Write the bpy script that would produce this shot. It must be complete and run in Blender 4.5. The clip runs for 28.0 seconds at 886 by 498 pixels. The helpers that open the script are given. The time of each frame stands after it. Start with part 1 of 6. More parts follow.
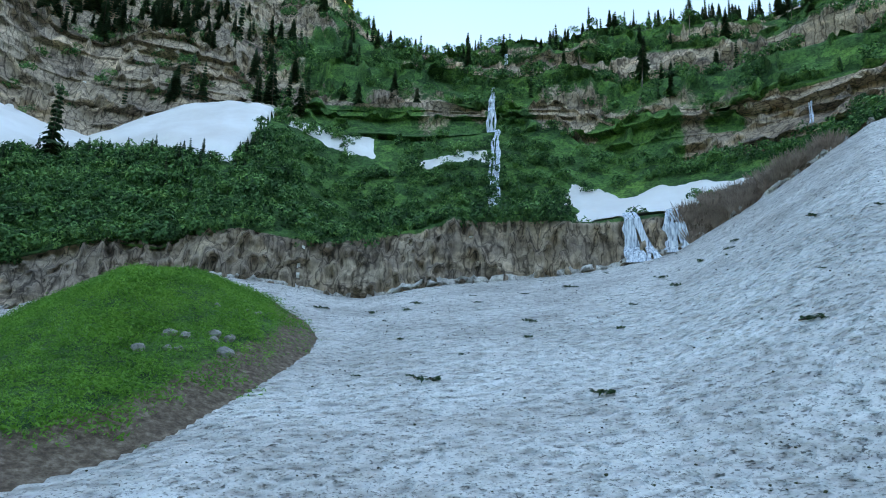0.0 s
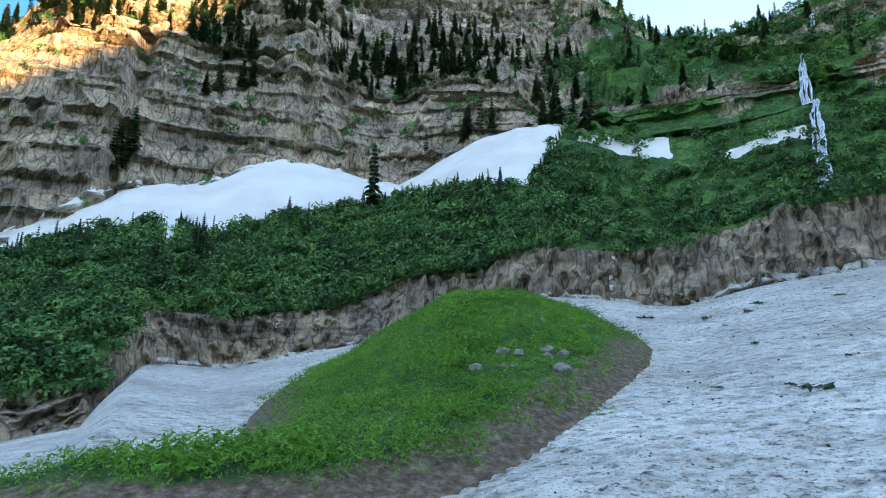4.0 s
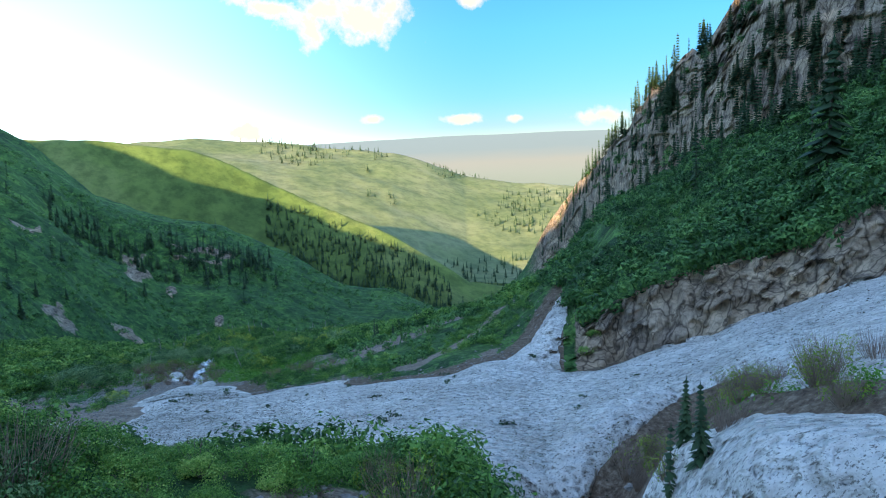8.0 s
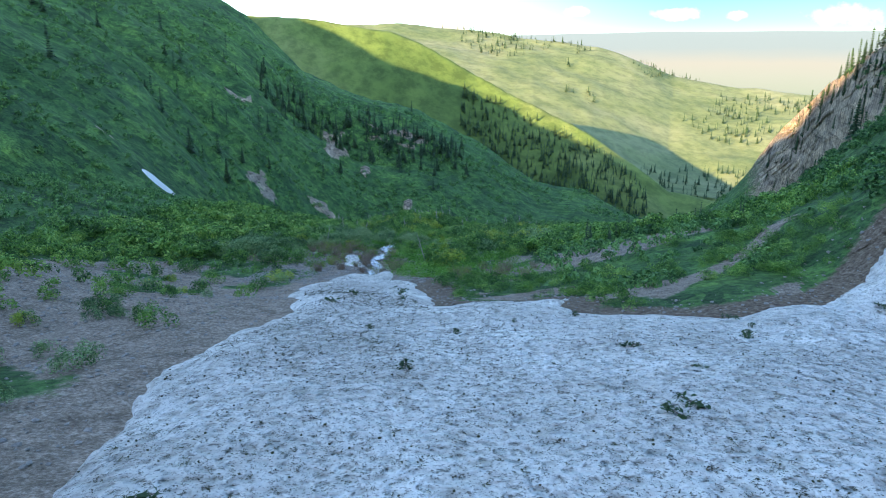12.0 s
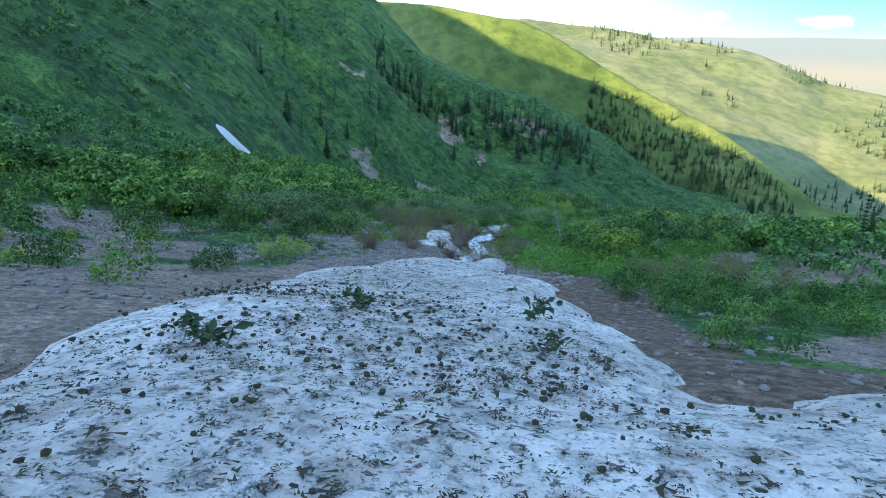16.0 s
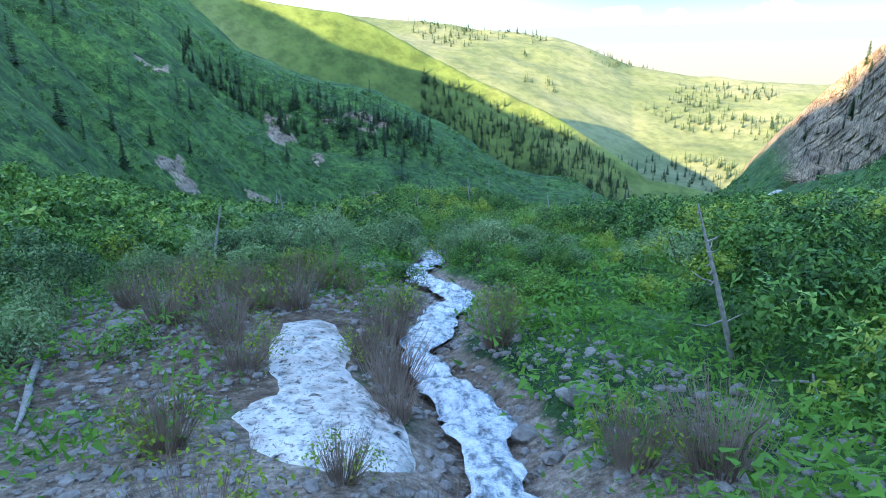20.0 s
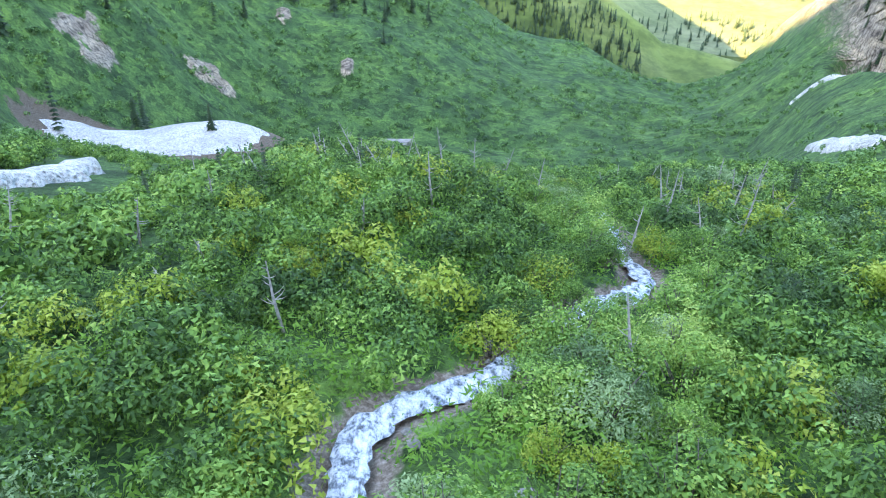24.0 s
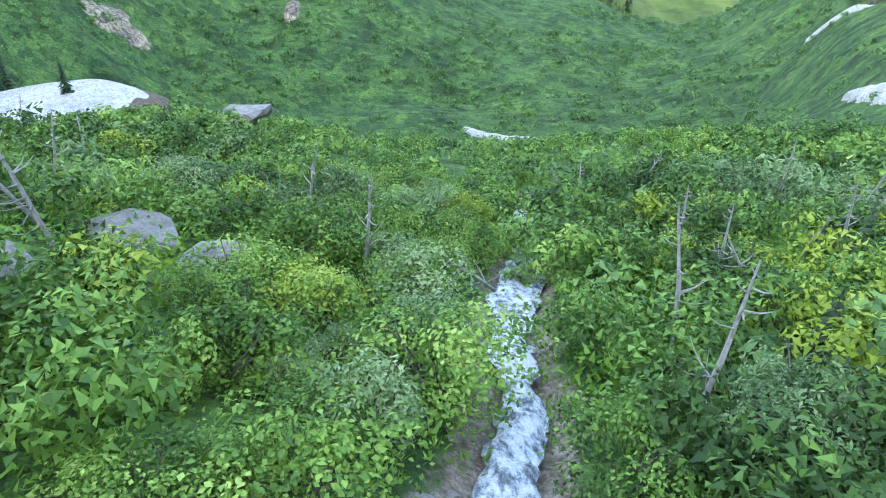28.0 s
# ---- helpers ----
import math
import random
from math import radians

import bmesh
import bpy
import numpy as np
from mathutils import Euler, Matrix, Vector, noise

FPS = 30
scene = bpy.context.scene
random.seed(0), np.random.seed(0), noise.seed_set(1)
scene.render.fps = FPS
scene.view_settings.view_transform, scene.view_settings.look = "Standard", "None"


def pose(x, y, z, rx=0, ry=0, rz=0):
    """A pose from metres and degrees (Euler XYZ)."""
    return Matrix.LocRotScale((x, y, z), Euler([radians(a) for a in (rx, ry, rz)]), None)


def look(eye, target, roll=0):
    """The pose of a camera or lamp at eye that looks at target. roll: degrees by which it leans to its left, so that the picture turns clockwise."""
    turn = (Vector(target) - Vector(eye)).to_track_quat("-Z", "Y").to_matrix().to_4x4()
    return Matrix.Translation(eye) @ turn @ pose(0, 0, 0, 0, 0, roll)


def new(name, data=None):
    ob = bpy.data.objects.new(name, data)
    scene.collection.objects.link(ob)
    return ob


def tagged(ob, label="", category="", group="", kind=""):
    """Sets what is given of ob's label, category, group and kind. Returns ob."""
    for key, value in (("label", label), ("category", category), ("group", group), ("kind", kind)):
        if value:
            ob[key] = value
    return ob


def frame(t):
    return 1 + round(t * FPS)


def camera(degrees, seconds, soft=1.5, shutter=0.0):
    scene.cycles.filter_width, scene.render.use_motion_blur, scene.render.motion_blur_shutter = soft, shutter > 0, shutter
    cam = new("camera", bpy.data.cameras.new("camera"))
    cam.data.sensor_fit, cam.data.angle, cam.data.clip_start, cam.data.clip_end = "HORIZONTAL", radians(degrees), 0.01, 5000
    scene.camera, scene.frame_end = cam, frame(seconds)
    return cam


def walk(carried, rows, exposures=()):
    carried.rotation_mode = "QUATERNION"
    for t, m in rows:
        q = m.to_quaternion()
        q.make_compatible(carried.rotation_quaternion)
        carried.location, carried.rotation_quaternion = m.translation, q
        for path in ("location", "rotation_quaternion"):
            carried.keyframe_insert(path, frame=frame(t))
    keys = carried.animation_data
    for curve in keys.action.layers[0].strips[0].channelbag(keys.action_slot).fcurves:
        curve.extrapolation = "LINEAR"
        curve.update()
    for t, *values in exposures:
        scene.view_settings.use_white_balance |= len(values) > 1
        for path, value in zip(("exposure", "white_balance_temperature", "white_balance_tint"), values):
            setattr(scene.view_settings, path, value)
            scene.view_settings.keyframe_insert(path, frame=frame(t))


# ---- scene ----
# ---- camera ----
cam = camera(65.8, 28.0, 1.0)


def aim(x, y, z, up, turn, roll):
    """Eye, then degrees: up from level, turn to the left from +y, roll."""
    a, b = radians(turn), radians(up)
    way = Vector((-math.sin(a) * math.cos(b), math.cos(a) * math.cos(b), math.sin(b)))
    return look((x, y, z), Vector((x, y, z)) + way, roll)


# seconds, eye (m), pitch, heading, roll (degrees)
PATH = [
    (0, -0.25, -0.99, 1.25, 12.05, -113.17, 2.63),
    (0.5, -0.07, -0.89, 1.23, 12.04, -111.83, 2.33),
    (1, 0.12, -0.77, 1.26, 11.97, -109.99, 2.00),
    (1.5, 0.27, -0.56, 1.25, 11.93, -107.80, 1.59),
    (2, 0.26, -0.35, 1.30, 11.85, -105.42, 1.13),
    (2.5, 0.17, -0.13, 1.25, 11.82, -102.93, 0.78),
    (4.5, 4.01, -0.40, 1.08, 14.10, -80.49, 0.18),
    (5, 4.07, -0.28, 1.11, 15.97, -71.63, -0.84),
    (5.5, 3.17, 0.61, 2.08, 18.07, -62.06, -1.42),
    (6, 1.75, 1.72, 3.26, 18.26, -52.49, -2.73),
    (6.5, 0.66, 1.52, 4.84, 13.21, -42.87, -3.76),
    (7, 0.21, 0.71, 6.23, 6.21, -34.49, -4.80),
    (7.5, 0.29, 0.47, 6.81, -1.37, -24.46, -2.80),
    (8, 0.42, 1.20, 6.28, -8.27, -15.91, -2.75),
    (8.5, 0.35, 2.04, 5.90, -14.93, -6.80, -1.85),
    (9, 0.41, 2.67, 5.85, -16.36, -1.80, -1.05),
    (9.5, 0.35, 4.24, 5.61, -16.40, -0.71, -0.90),
    (10, 0.24, 7.20, 5.35, -16.37, -0.30, -0.65),
    (10.5, 0.24, 11.21, 4.48, -16.38, -0.25, -0.51),
    (11, 0.25, 15.89, 3.49, -16.35, -0.23, -0.44),
    (11.5, 0.23, 20.79, 2.01, -16.30, -0.23, -0.43),
    (12, 0.00, 26.00, -0.00, -16.32, -0.04, -0.28),
    (12.5, 0.00, 30.66, -2.28, -16.32, 0.92, -0.12),
    (14.5, -1.19, 50.15, -9.23, -16.32, 4.43, 0.73),
    (15, -1.74, 55.31, -10.60, -16.32, 5.75, 0.94),
    (15.5, -2.38, 60.51, -12.17, -16.31, 7.46, 1.14),
    (16, -3.26, 65.59, -13.96, -16.35, 9.58, 1.37),
    (16.5, -4.28, 70.57, -14.60, -16.37, 9.63, 1.62),
    (17, -5.18, 75.51, -15.21, -16.27, 8.35, 1.13),
    (17.5, -5.84, 80.40, -16.43, -16.19, 6.48, 0.74),
    (18, -6.62, 85.77, -17.86, -16.26, 5.90, 0.72),
    (18.5, -7.82, 91.14, -19.21, -16.27, 5.28, 0.67),
    (19, -9.16, 96.30, -20.34, -16.24, 3.47, 0.22),
    (19.5, -10.34, 101.28, -21.34, -16.27, 0.48, -0.34),
    (20, -10.97, 106.08, -22.00, -16.37, -4.05, -1.09),
    (20.5, -10.95, 110.34, -22.49, -16.34, -5.78, -1.50),
    (21, -11.26, 115.75, -23.97, -16.21, -6.04, -1.76),
    (21.5, -10.81, 122.06, -25.59, -16.26, -5.99, -1.70),
    (23.5, -4.22, 147.99, -23.27, -27.08, -4.56, -0.15),
    (24, -3.74, 153.15, -23.43, -28.43, -4.62, 0.62),
    (24.5, -3.43, 157.46, -23.11, -29.07, -4.87, 0.35),
    (25, -2.95, 160.51, -22.97, -31.55, -5.19, -0.08),
    (25.5, -1.97, 163.63, -23.85, -32.40, -5.70, -0.38),
    (26, -0.38, 167.19, -25.34, -32.43, -6.09, -0.65),
    (26.5, 1.80, 171.48, -27.29, -32.44, -6.10, -0.75),
    (27, 4.54, 176.39, -29.67, -32.37, -6.04, -0.79),
    (27.5, 7.28, 181.24, -32.15, -32.41, -5.88, -0.96),
    (28, 9.46, 186.33, -34.21, -32.43, -5.23, -0.59),
]
EXPOSURE = [(0, 3.1, 11200, 6), (2.5, 3.25, 11200, 8), (5, 3.1, 10300, 8), (7.5, 2.5, 8300, 5), (9.2, 3.65, 8500, 10), (12, 3.1, 8900, 8), (15.5, 3.05, 9000, 8), (17, 3.25, 8800, 9), (18.5, 3.35, 8600, 10), (21.5, 3.9, 8400, 11), (23.5, 4.4, 12000, 22), (26, 4.45, 12000, 22), (28, 4.45, 13500, 18)]
walk(cam, [(row[0], aim(*row[1:])) for row in PATH], EXPOSURE)

# ---- light ----
SUN_FROM, SUN_HIGH = -136.0, 16.0   # compass degrees clockwise from +y, degrees above the horizon
world = bpy.data.worlds.new("sky")
scene.world = world
world.use_nodes = True
wn, wl = world.node_tree.nodes, world.node_tree.links
back = wn["Background"]
sky = wn.new("ShaderNodeTexSky")
sky.sky_type, sky.sun_disc = "NISHITA", False
sky.sun_elevation, sky.sun_rotation = radians(SUN_HIGH), radians(SUN_FROM)
sky.altitude, sky.air_density, sky.dust_density, sky.ozone_density = 3000, 0.8, 0.1, 3.0
where = wn.new("ShaderNodeTexCoord")
apart = wn.new("ShaderNodeSeparateXYZ")
wl.new(where.outputs["Generated"], apart.inputs[0])
# the seen sky opposite the sun is dimmed and blued, the rest left bright
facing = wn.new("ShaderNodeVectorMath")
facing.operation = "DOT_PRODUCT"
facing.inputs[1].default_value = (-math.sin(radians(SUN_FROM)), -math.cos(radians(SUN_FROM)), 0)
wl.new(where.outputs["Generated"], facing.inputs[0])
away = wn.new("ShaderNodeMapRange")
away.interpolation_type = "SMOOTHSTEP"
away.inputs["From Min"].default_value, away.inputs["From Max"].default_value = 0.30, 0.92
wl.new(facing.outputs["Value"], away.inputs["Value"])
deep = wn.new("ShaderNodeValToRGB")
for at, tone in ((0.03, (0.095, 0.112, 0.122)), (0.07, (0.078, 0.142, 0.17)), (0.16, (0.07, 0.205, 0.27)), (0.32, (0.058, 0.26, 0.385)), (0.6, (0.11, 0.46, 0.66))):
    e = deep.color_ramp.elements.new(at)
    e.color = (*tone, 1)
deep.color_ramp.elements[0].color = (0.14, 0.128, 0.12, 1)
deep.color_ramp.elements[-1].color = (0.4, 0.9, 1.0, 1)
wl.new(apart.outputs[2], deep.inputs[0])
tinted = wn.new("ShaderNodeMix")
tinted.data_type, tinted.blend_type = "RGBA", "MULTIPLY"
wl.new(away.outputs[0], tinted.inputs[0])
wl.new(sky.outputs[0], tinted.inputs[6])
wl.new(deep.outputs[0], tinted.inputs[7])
# small fair-weather clouds: compass angle, height, half width, half height in degrees
puffs = wn.new("ShaderNodeTexNoise")
puffs.inputs["Scale"].default_value, puffs.inputs["Detail"].default_value, puffs.inputs["Roughness"].default_value = 16, 7, 0.62
wl.new(where.outputs["Generated"], puffs.inputs["Vector"])
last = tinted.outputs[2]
for deg, high, half_w, half_h in ((9.0, 11.0, 6.0, 2.6), (3.6, 11.4, 2.2, 0.9), (-1.2, 15.6, 2.6, 2.0), (0.6, 12.8, 2.8, 1.0), (19.0, 11.6, 1.1, 0.6), (29.5, 2.2, 2.6, 1.0), (0.6, 2.2, 2.6, 1.1), (10.8, 2.7, 1.2, 0.5), (18.0, 2.4, 1.6, 0.5), (22.5, 2.3, 0.9, 0.4), (-30, 8, 5, 1.6), (150, 20, 9, 3)):
    off = wn.new("ShaderNodeVectorMath")
    off.operation = "SUBTRACT"
    wl.new(where.outputs["Generated"], off.inputs[0])
    off.inputs[1].default_value = (math.sin(radians(deg)) * math.cos(radians(high)), math.cos(radians(deg)) * math.cos(radians(high)), math.sin(radians(high)))
    wide = wn.new("ShaderNodeVectorMath")
    wide.operation = "DIVIDE"
    wide.inputs[1].default_value = (radians(half_w), radians(half_w), radians(half_h))
    wl.new(off.outputs[0], wide.inputs[0])
    far = wn.new("ShaderNodeVectorMath")
    far.operation = "LENGTH"
    wl.new(wide.outputs[0], far.inputs[0])
    body = wn.new("ShaderNodeMath")
    body.operation = "MULTIPLY_ADD"
    body.inputs[1].default_value, body.inputs[2].default_value = 3.6, -1.75
    wl.new(puffs.outputs["Fac"], body.inputs[0])
    edge = wn.new("ShaderNodeMath")
    edge.operation = "SUBTRACT"
    wl.new(body.outputs[0], edge.inputs[0])
    wl.new(far.outputs["Value"], edge.inputs[1])
    cover = wn.new("ShaderNodeMapRange")
    cover.inputs["From Min"].default_value, cover.inputs["From Max"].default_value = -0.85, -0.25
    wl.new(edge.outputs[0], cover.inputs["Value"])
    cloudy = wn.new("ShaderNodeMix")
    cloudy.data_type = "RGBA"
    cloudy.inputs[7].default_value = (1.15, 1.12, 1.12, 1)
    wl.new(cover.outputs[0], cloudy.inputs[0])
    wl.new(last, cloudy.inputs[6])
    last = cloudy.outputs[2]
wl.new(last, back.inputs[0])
back.inputs[1].default_value = 0.15
sun = new("sun", bpy.data.lights.new("sun", "SUN"))
sun.data.energy, sun.data.angle, sun.data.color = 2.0, radians(0.5), (1.0, 0.83, 0.60)
az, el = radians(SUN_FROM), radians(SUN_HIGH)
sun.matrix_world = look((0, 0, 300), (-math.sin(az) * math.cos(el) * 9, -math.cos(az) * math.cos(el) * 9, 300 - math.sin(el) * 9))


# ---- materials ----
def node(nt, kind, **values):
    n = nt.nodes.new("ShaderNode" + kind)
    for key, value in values.items():
        n.inputs[key].default_value = value
    return n


def ramp(nt, source, stops):
    r = nt.nodes.new("ShaderNodeValToRGB")
    while len(r.color_ramp.elements) < len(stops):
        r.color_ramp.elements.new(0.5)
    for e, (at, colour) in zip(r.color_ramp.elements, stops):
        e.position, e.color = at, (*colour, 1)
    nt.links.new(source, r.inputs[0])
    return r.outputs[0]


def noise_of(nt, scale, detail=4.0, rough=0.55, squash=None, of="Fac"):
    geo = nt.nodes.new("ShaderNodeNewGeometry")
    out = geo.outputs["Position"]
    if squash:
        m = nt.nodes.new("ShaderNodeVectorMath")
        m.operation = "MULTIPLY"
        m.inputs[1].default_value = squash
        nt.links.new(out, m.inputs[0])
        out = m.outputs[0]
    n = node(nt, "TexNoise", Scale=scale, Detail=detail, Roughness=rough)
    nt.links.new(out, n.inputs["Vector"])
    return n.outputs[of]


def mixed(nt, a, b, fac, blend="MIX"):
    m = nt.nodes.new("ShaderNodeMix")
    m.data_type, m.blend_type = "RGBA", blend
    for socket, value in ((m.inputs[0], fac), (m.inputs[6], a), (m.inputs[7], b)):
        if hasattr(value, "is_linked"):
            nt.links.new(value, socket)
        else:
            socket.default_value = (*value, 1) if isinstance(value, tuple) else value
    return m.outputs[2]


def maths(nt, op, a, b=0.0, clamp=False):
    m = nt.nodes.new("ShaderNodeMath")
    m.operation, m.use_clamp = op, clamp
    for socket, value in zip(m.inputs, (a, b)):
        if hasattr(value, "is_linked"):
            nt.links.new(value, socket)
        else:
            socket.default_value = value
    return m.outputs[0]


def material(name, colour, rough=0.8, bump=(), spec=0.3):
    """colour(nt) gives the base colour; bump: rows of (height socket maker, metres)."""
    m = bpy.data.materials.new(name)
    m.use_nodes = True
    nt = m.node_tree
    b = nt.nodes["Principled BSDF"]
    b.inputs["Roughness"].default_value = rough
    b.inputs["Specular IOR Level"].default_value = spec
    c = colour(nt)
    if hasattr(c, "is_linked"):
        nt.links.new(c, b.inputs["Base Color"])
    else:
        b.inputs["Base Color"].default_value = (*c, 1)
    last = None
    for make, depth in bump:
        n = node(nt, "Bump", Strength=1.0, Distance=depth)
        nt.links.new(make(nt), n.inputs["Height"])
        if last:
            nt.links.new(last, n.inputs["Normal"])
        last = n.outputs[0]
    if last:
        nt.links.new(last, b.inputs["Normal"])
    return m


def attribute(nt, name):
    a = nt.nodes.new("ShaderNodeAttribute")
    a.attribute_name = name
    s = nt.nodes.new("ShaderNodeSeparateColor")
    nt.links.new(a.outputs["Color"], s.inputs[0])
    return s.outputs


def cracks(nt, scale, squash):
    geo = nt.nodes.new("ShaderNodeNewGeometry")
    bent = nt.nodes.new("ShaderNodeVectorMath")
    bent.operation = "MULTIPLY_ADD"
    bent.inputs[1].default_value = (1.1 / scale,) * 3
    nt.links.new(noise_of(nt, scale * 0.7, 3, 0.6, None, "Color"), bent.inputs[0])
    nt.links.new(geo.outputs["Position"], bent.inputs[2])
    m = nt.nodes.new("ShaderNodeVectorMath")
    m.operation = "MULTIPLY"
    m.inputs[1].default_value = squash
    nt.links.new(bent.outputs[0], m.inputs[0])
    v = node(nt, "TexVoronoi", Scale=scale)
    v.feature = "DISTANCE_TO_EDGE"
    nt.links.new(m.outputs[0], v.inputs["Vector"])
    return v.outputs["Distance"]


def cells(nt, scale, squash=None):
    """A random value for each irregular cell."""
    geo = nt.nodes.new("ShaderNodeNewGeometry")
    bent = nt.nodes.new("ShaderNodeVectorMath")
    bent.operation = "MULTIPLY_ADD"
    bent.inputs[1].default_value = (0.7 / scale,) * 3
    nt.links.new(noise_of(nt, scale * 1.4, 3, 0.6, None, "Color"), bent.inputs[0])
    nt.links.new(geo.outputs["Position"], bent.inputs[2])
    m = nt.nodes.new("ShaderNodeVectorMath")
    m.operation = "MULTIPLY"
    m.inputs[1].default_value = squash or (1, 1, 1)
    nt.links.new(bent.outputs[0], m.inputs[0])
    v = node(nt, "TexVoronoi", Scale=scale)
    nt.links.new(m.outputs[0], v.inputs["Vector"])
    tone = nt.nodes.new("ShaderNodeSeparateColor")
    nt.links.new(v.outputs["Color"], tone.inputs[0])
    return tone.outputs[0]


def rock_colour(nt):
    strata = noise_of(nt, 0.12, 5, 0.62, (0.35, 0.35, 2.0))
    grain = noise_of(nt, 1.1, 6, 0.72)
    streak = noise_of(nt, 0.35, 5, 0.65, (1.5, 1.5, 0.10))
    base = ramp(nt, strata, [(0.30, (0.35, 0.275, 0.215)), (0.45, (0.54, 0.415, 0.31)), (0.56, (0.70, 0.55, 0.415)), (0.70, (0.58, 0.465, 0.365))])
    base = mixed(nt, base, ramp(nt, cells(nt, 0.11, (1.0, 1.0, 2.4)), [(0.0, (0.62, 0.60, 0.62)), (0.5, (0.95, 0.93, 0.9)), (1.0, (1.25, 1.16, 1.05))]), 0.8, "MULTIPLY")
    base = mixed(nt, base, ramp(nt, cells(nt, 0.5, (1.2, 1.2, 1.0)), [(0.0, (0.6, 0.58, 0.58)), (0.5, (0.95, 0.93, 0.9)), (1.0, (1.2, 1.15, 1.08))]), 0.5, "MULTIPLY")
    base = mixed(nt, base, ramp(nt, grain, [(0.3, (0.42, 0.4, 0.4)), (0.6, (1.0, 0.98, 0.95))]), 0.7, "MULTIPLY")
    base = mixed(nt, base, ramp(nt, streak, [(0.34, (0.3, 0.29, 0.31)), (0.47, (1, 1, 1)), (0.68, (1.1, 1.04, 0.98))]), 0.6, "MULTIPLY")
    # Bedding and crack lines, darkened in colour to make up for faint relief shade
    base = mixed(nt, base, ramp(nt, noise_of(nt, 0.30, 5, 0.7, (0.10, 0.10, 1.5)), [(0.37, (0.2, 0.18, 0.18)), (0.42, (1, 1, 1))]), 0.6, "MULTIPLY")
    base = mixed(nt, base, ramp(nt, cracks(nt, 0.22, (1.0, 1.0, 1.5)), [(0.0, (0.2, 0.18, 0.19)), (0.05, (1, 1, 1))]), 0.22, "MULTIPLY")
    base = mixed(nt, base, ramp(nt, cracks(nt, 1.1, (1.0, 1.0, 0.05)), [(0.0, (0.2, 0.18, 0.18)), (0.09, (1, 1, 1))]), 0.45, "MULTIPLY")
    return mixed(nt, base, ramp(nt, cracks(nt, 0.55, (1.0, 1.0, 0.08)), [(0.0, (0.10, 0.09, 0.09)), (0.09, (1, 1, 1))]), 0.8, "MULTIPLY")


def green_colour(nt):
    big = noise_of(nt, 0.05, 4, 0.6)
    fine = noise_of(nt, 1.6, 5, 0.72)
    base = ramp(nt, big, [(0.3, (0.042, 0.118, 0.045)), (0.5, (0.066, 0.178, 0.06)), (0.7, (0.108, 0.24, 0.07))])
    base = mixed(nt, base, ramp(nt, cells(nt, 0.42), [(0.0, (0.30, 0.38, 0.34)), (0.5, (0.9, 0.92, 0.85)), (1.0, (1.55, 1.4, 1.1))]), 0.75, "MULTIPLY")
    base = mixed(nt, base, ramp(nt, cells(nt, 0.13), [(0.0, (0.5, 0.56, 0.52)), (0.5, (0.95, 0.95, 0.9)), (1.0, (1.3, 1.2, 1.0))]), 0.7, "MULTIPLY")
    return mixed(nt, base, ramp(nt, fine, [(0.36, (0.22, 0.27, 0.22)), (0.6, (1.25, 1.25, 1.1))]), 0.85, "MULTIPLY")


def soil_colour(nt):
    fine = noise_of(nt, 3.0, 6, 0.7)
    return ramp(nt, fine, [(0.3, (0.06, 0.036, 0.024)), (0.5, (0.18, 0.12, 0.08)), (0.68, (0.36, 0.27, 0.20))])


def gravel_colour(nt):
    fine = noise_of(nt, 4.5, 5, 0.75)
    return mixed(nt, ramp(nt, fine, [(0.3, (0.12, 0.09, 0.068)), (0.5, (0.33, 0.255, 0.195)), (0.68, (0.60, 0.50, 0.42))]), ramp(nt, noise_of(nt, 0.7, 5, 0.7), [(0.35, (0.5, 0.46, 0.42)), (0.6, (1.05, 1.0, 0.97))]), 0.8, "MULTIPLY")


def ground_colour(nt):
    r, g, b = attribute(nt, "zone")[:3]   # rock, soil, gravel; the rest is green
    edge = maths(nt, "MULTIPLY_ADD", noise_of(nt, 0.9, 5, 0.7), 0.9)
    edge.node.inputs[2].default_value = -0.45
    out = green_colour(nt)
    for value, colour in ((b, gravel_colour), (g, soil_colour), (r, rock_colour)):
        fac = maths(nt, "ADD", value, edge)
        fac = maths(nt, "MULTIPLY_ADD", fac, 5.0, True)
        fac.node.inputs[2].default_value = -2.0
        out = mixed(nt, out, colour(nt), fac)
    return out


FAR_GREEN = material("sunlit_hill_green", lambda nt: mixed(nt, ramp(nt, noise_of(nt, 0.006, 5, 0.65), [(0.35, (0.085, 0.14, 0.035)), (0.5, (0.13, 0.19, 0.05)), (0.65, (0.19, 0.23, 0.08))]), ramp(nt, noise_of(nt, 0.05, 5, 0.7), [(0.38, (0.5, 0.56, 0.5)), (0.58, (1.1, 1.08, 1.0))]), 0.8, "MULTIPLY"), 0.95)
# Far hill grass, its base colour paled to stand in for haze
FAR_PALE = material("haze_paled_hill_grass", lambda nt: mixed(nt, ramp(nt, noise_of(nt, 0.004, 5, 0.65), [(0.35, (0.12, 0.165, 0.07)), (0.5, (0.18, 0.215, 0.10)), (0.65, (0.24, 0.255, 0.14))]), ramp(nt, noise_of(nt, 0.035, 5, 0.7), [(0.38, (0.62, 0.68, 0.62)), (0.58, (1.1, 1.08, 1.0))]), 0.8, "MULTIPLY"), 0.95)
GROUND = material("mountain_ground", ground_colour, 0.95, [(lambda nt: noise_of(nt, 0.7, 6, 0.65), 0.5), (lambda nt: noise_of(nt, 5.0, 4, 0.7), 0.08)])


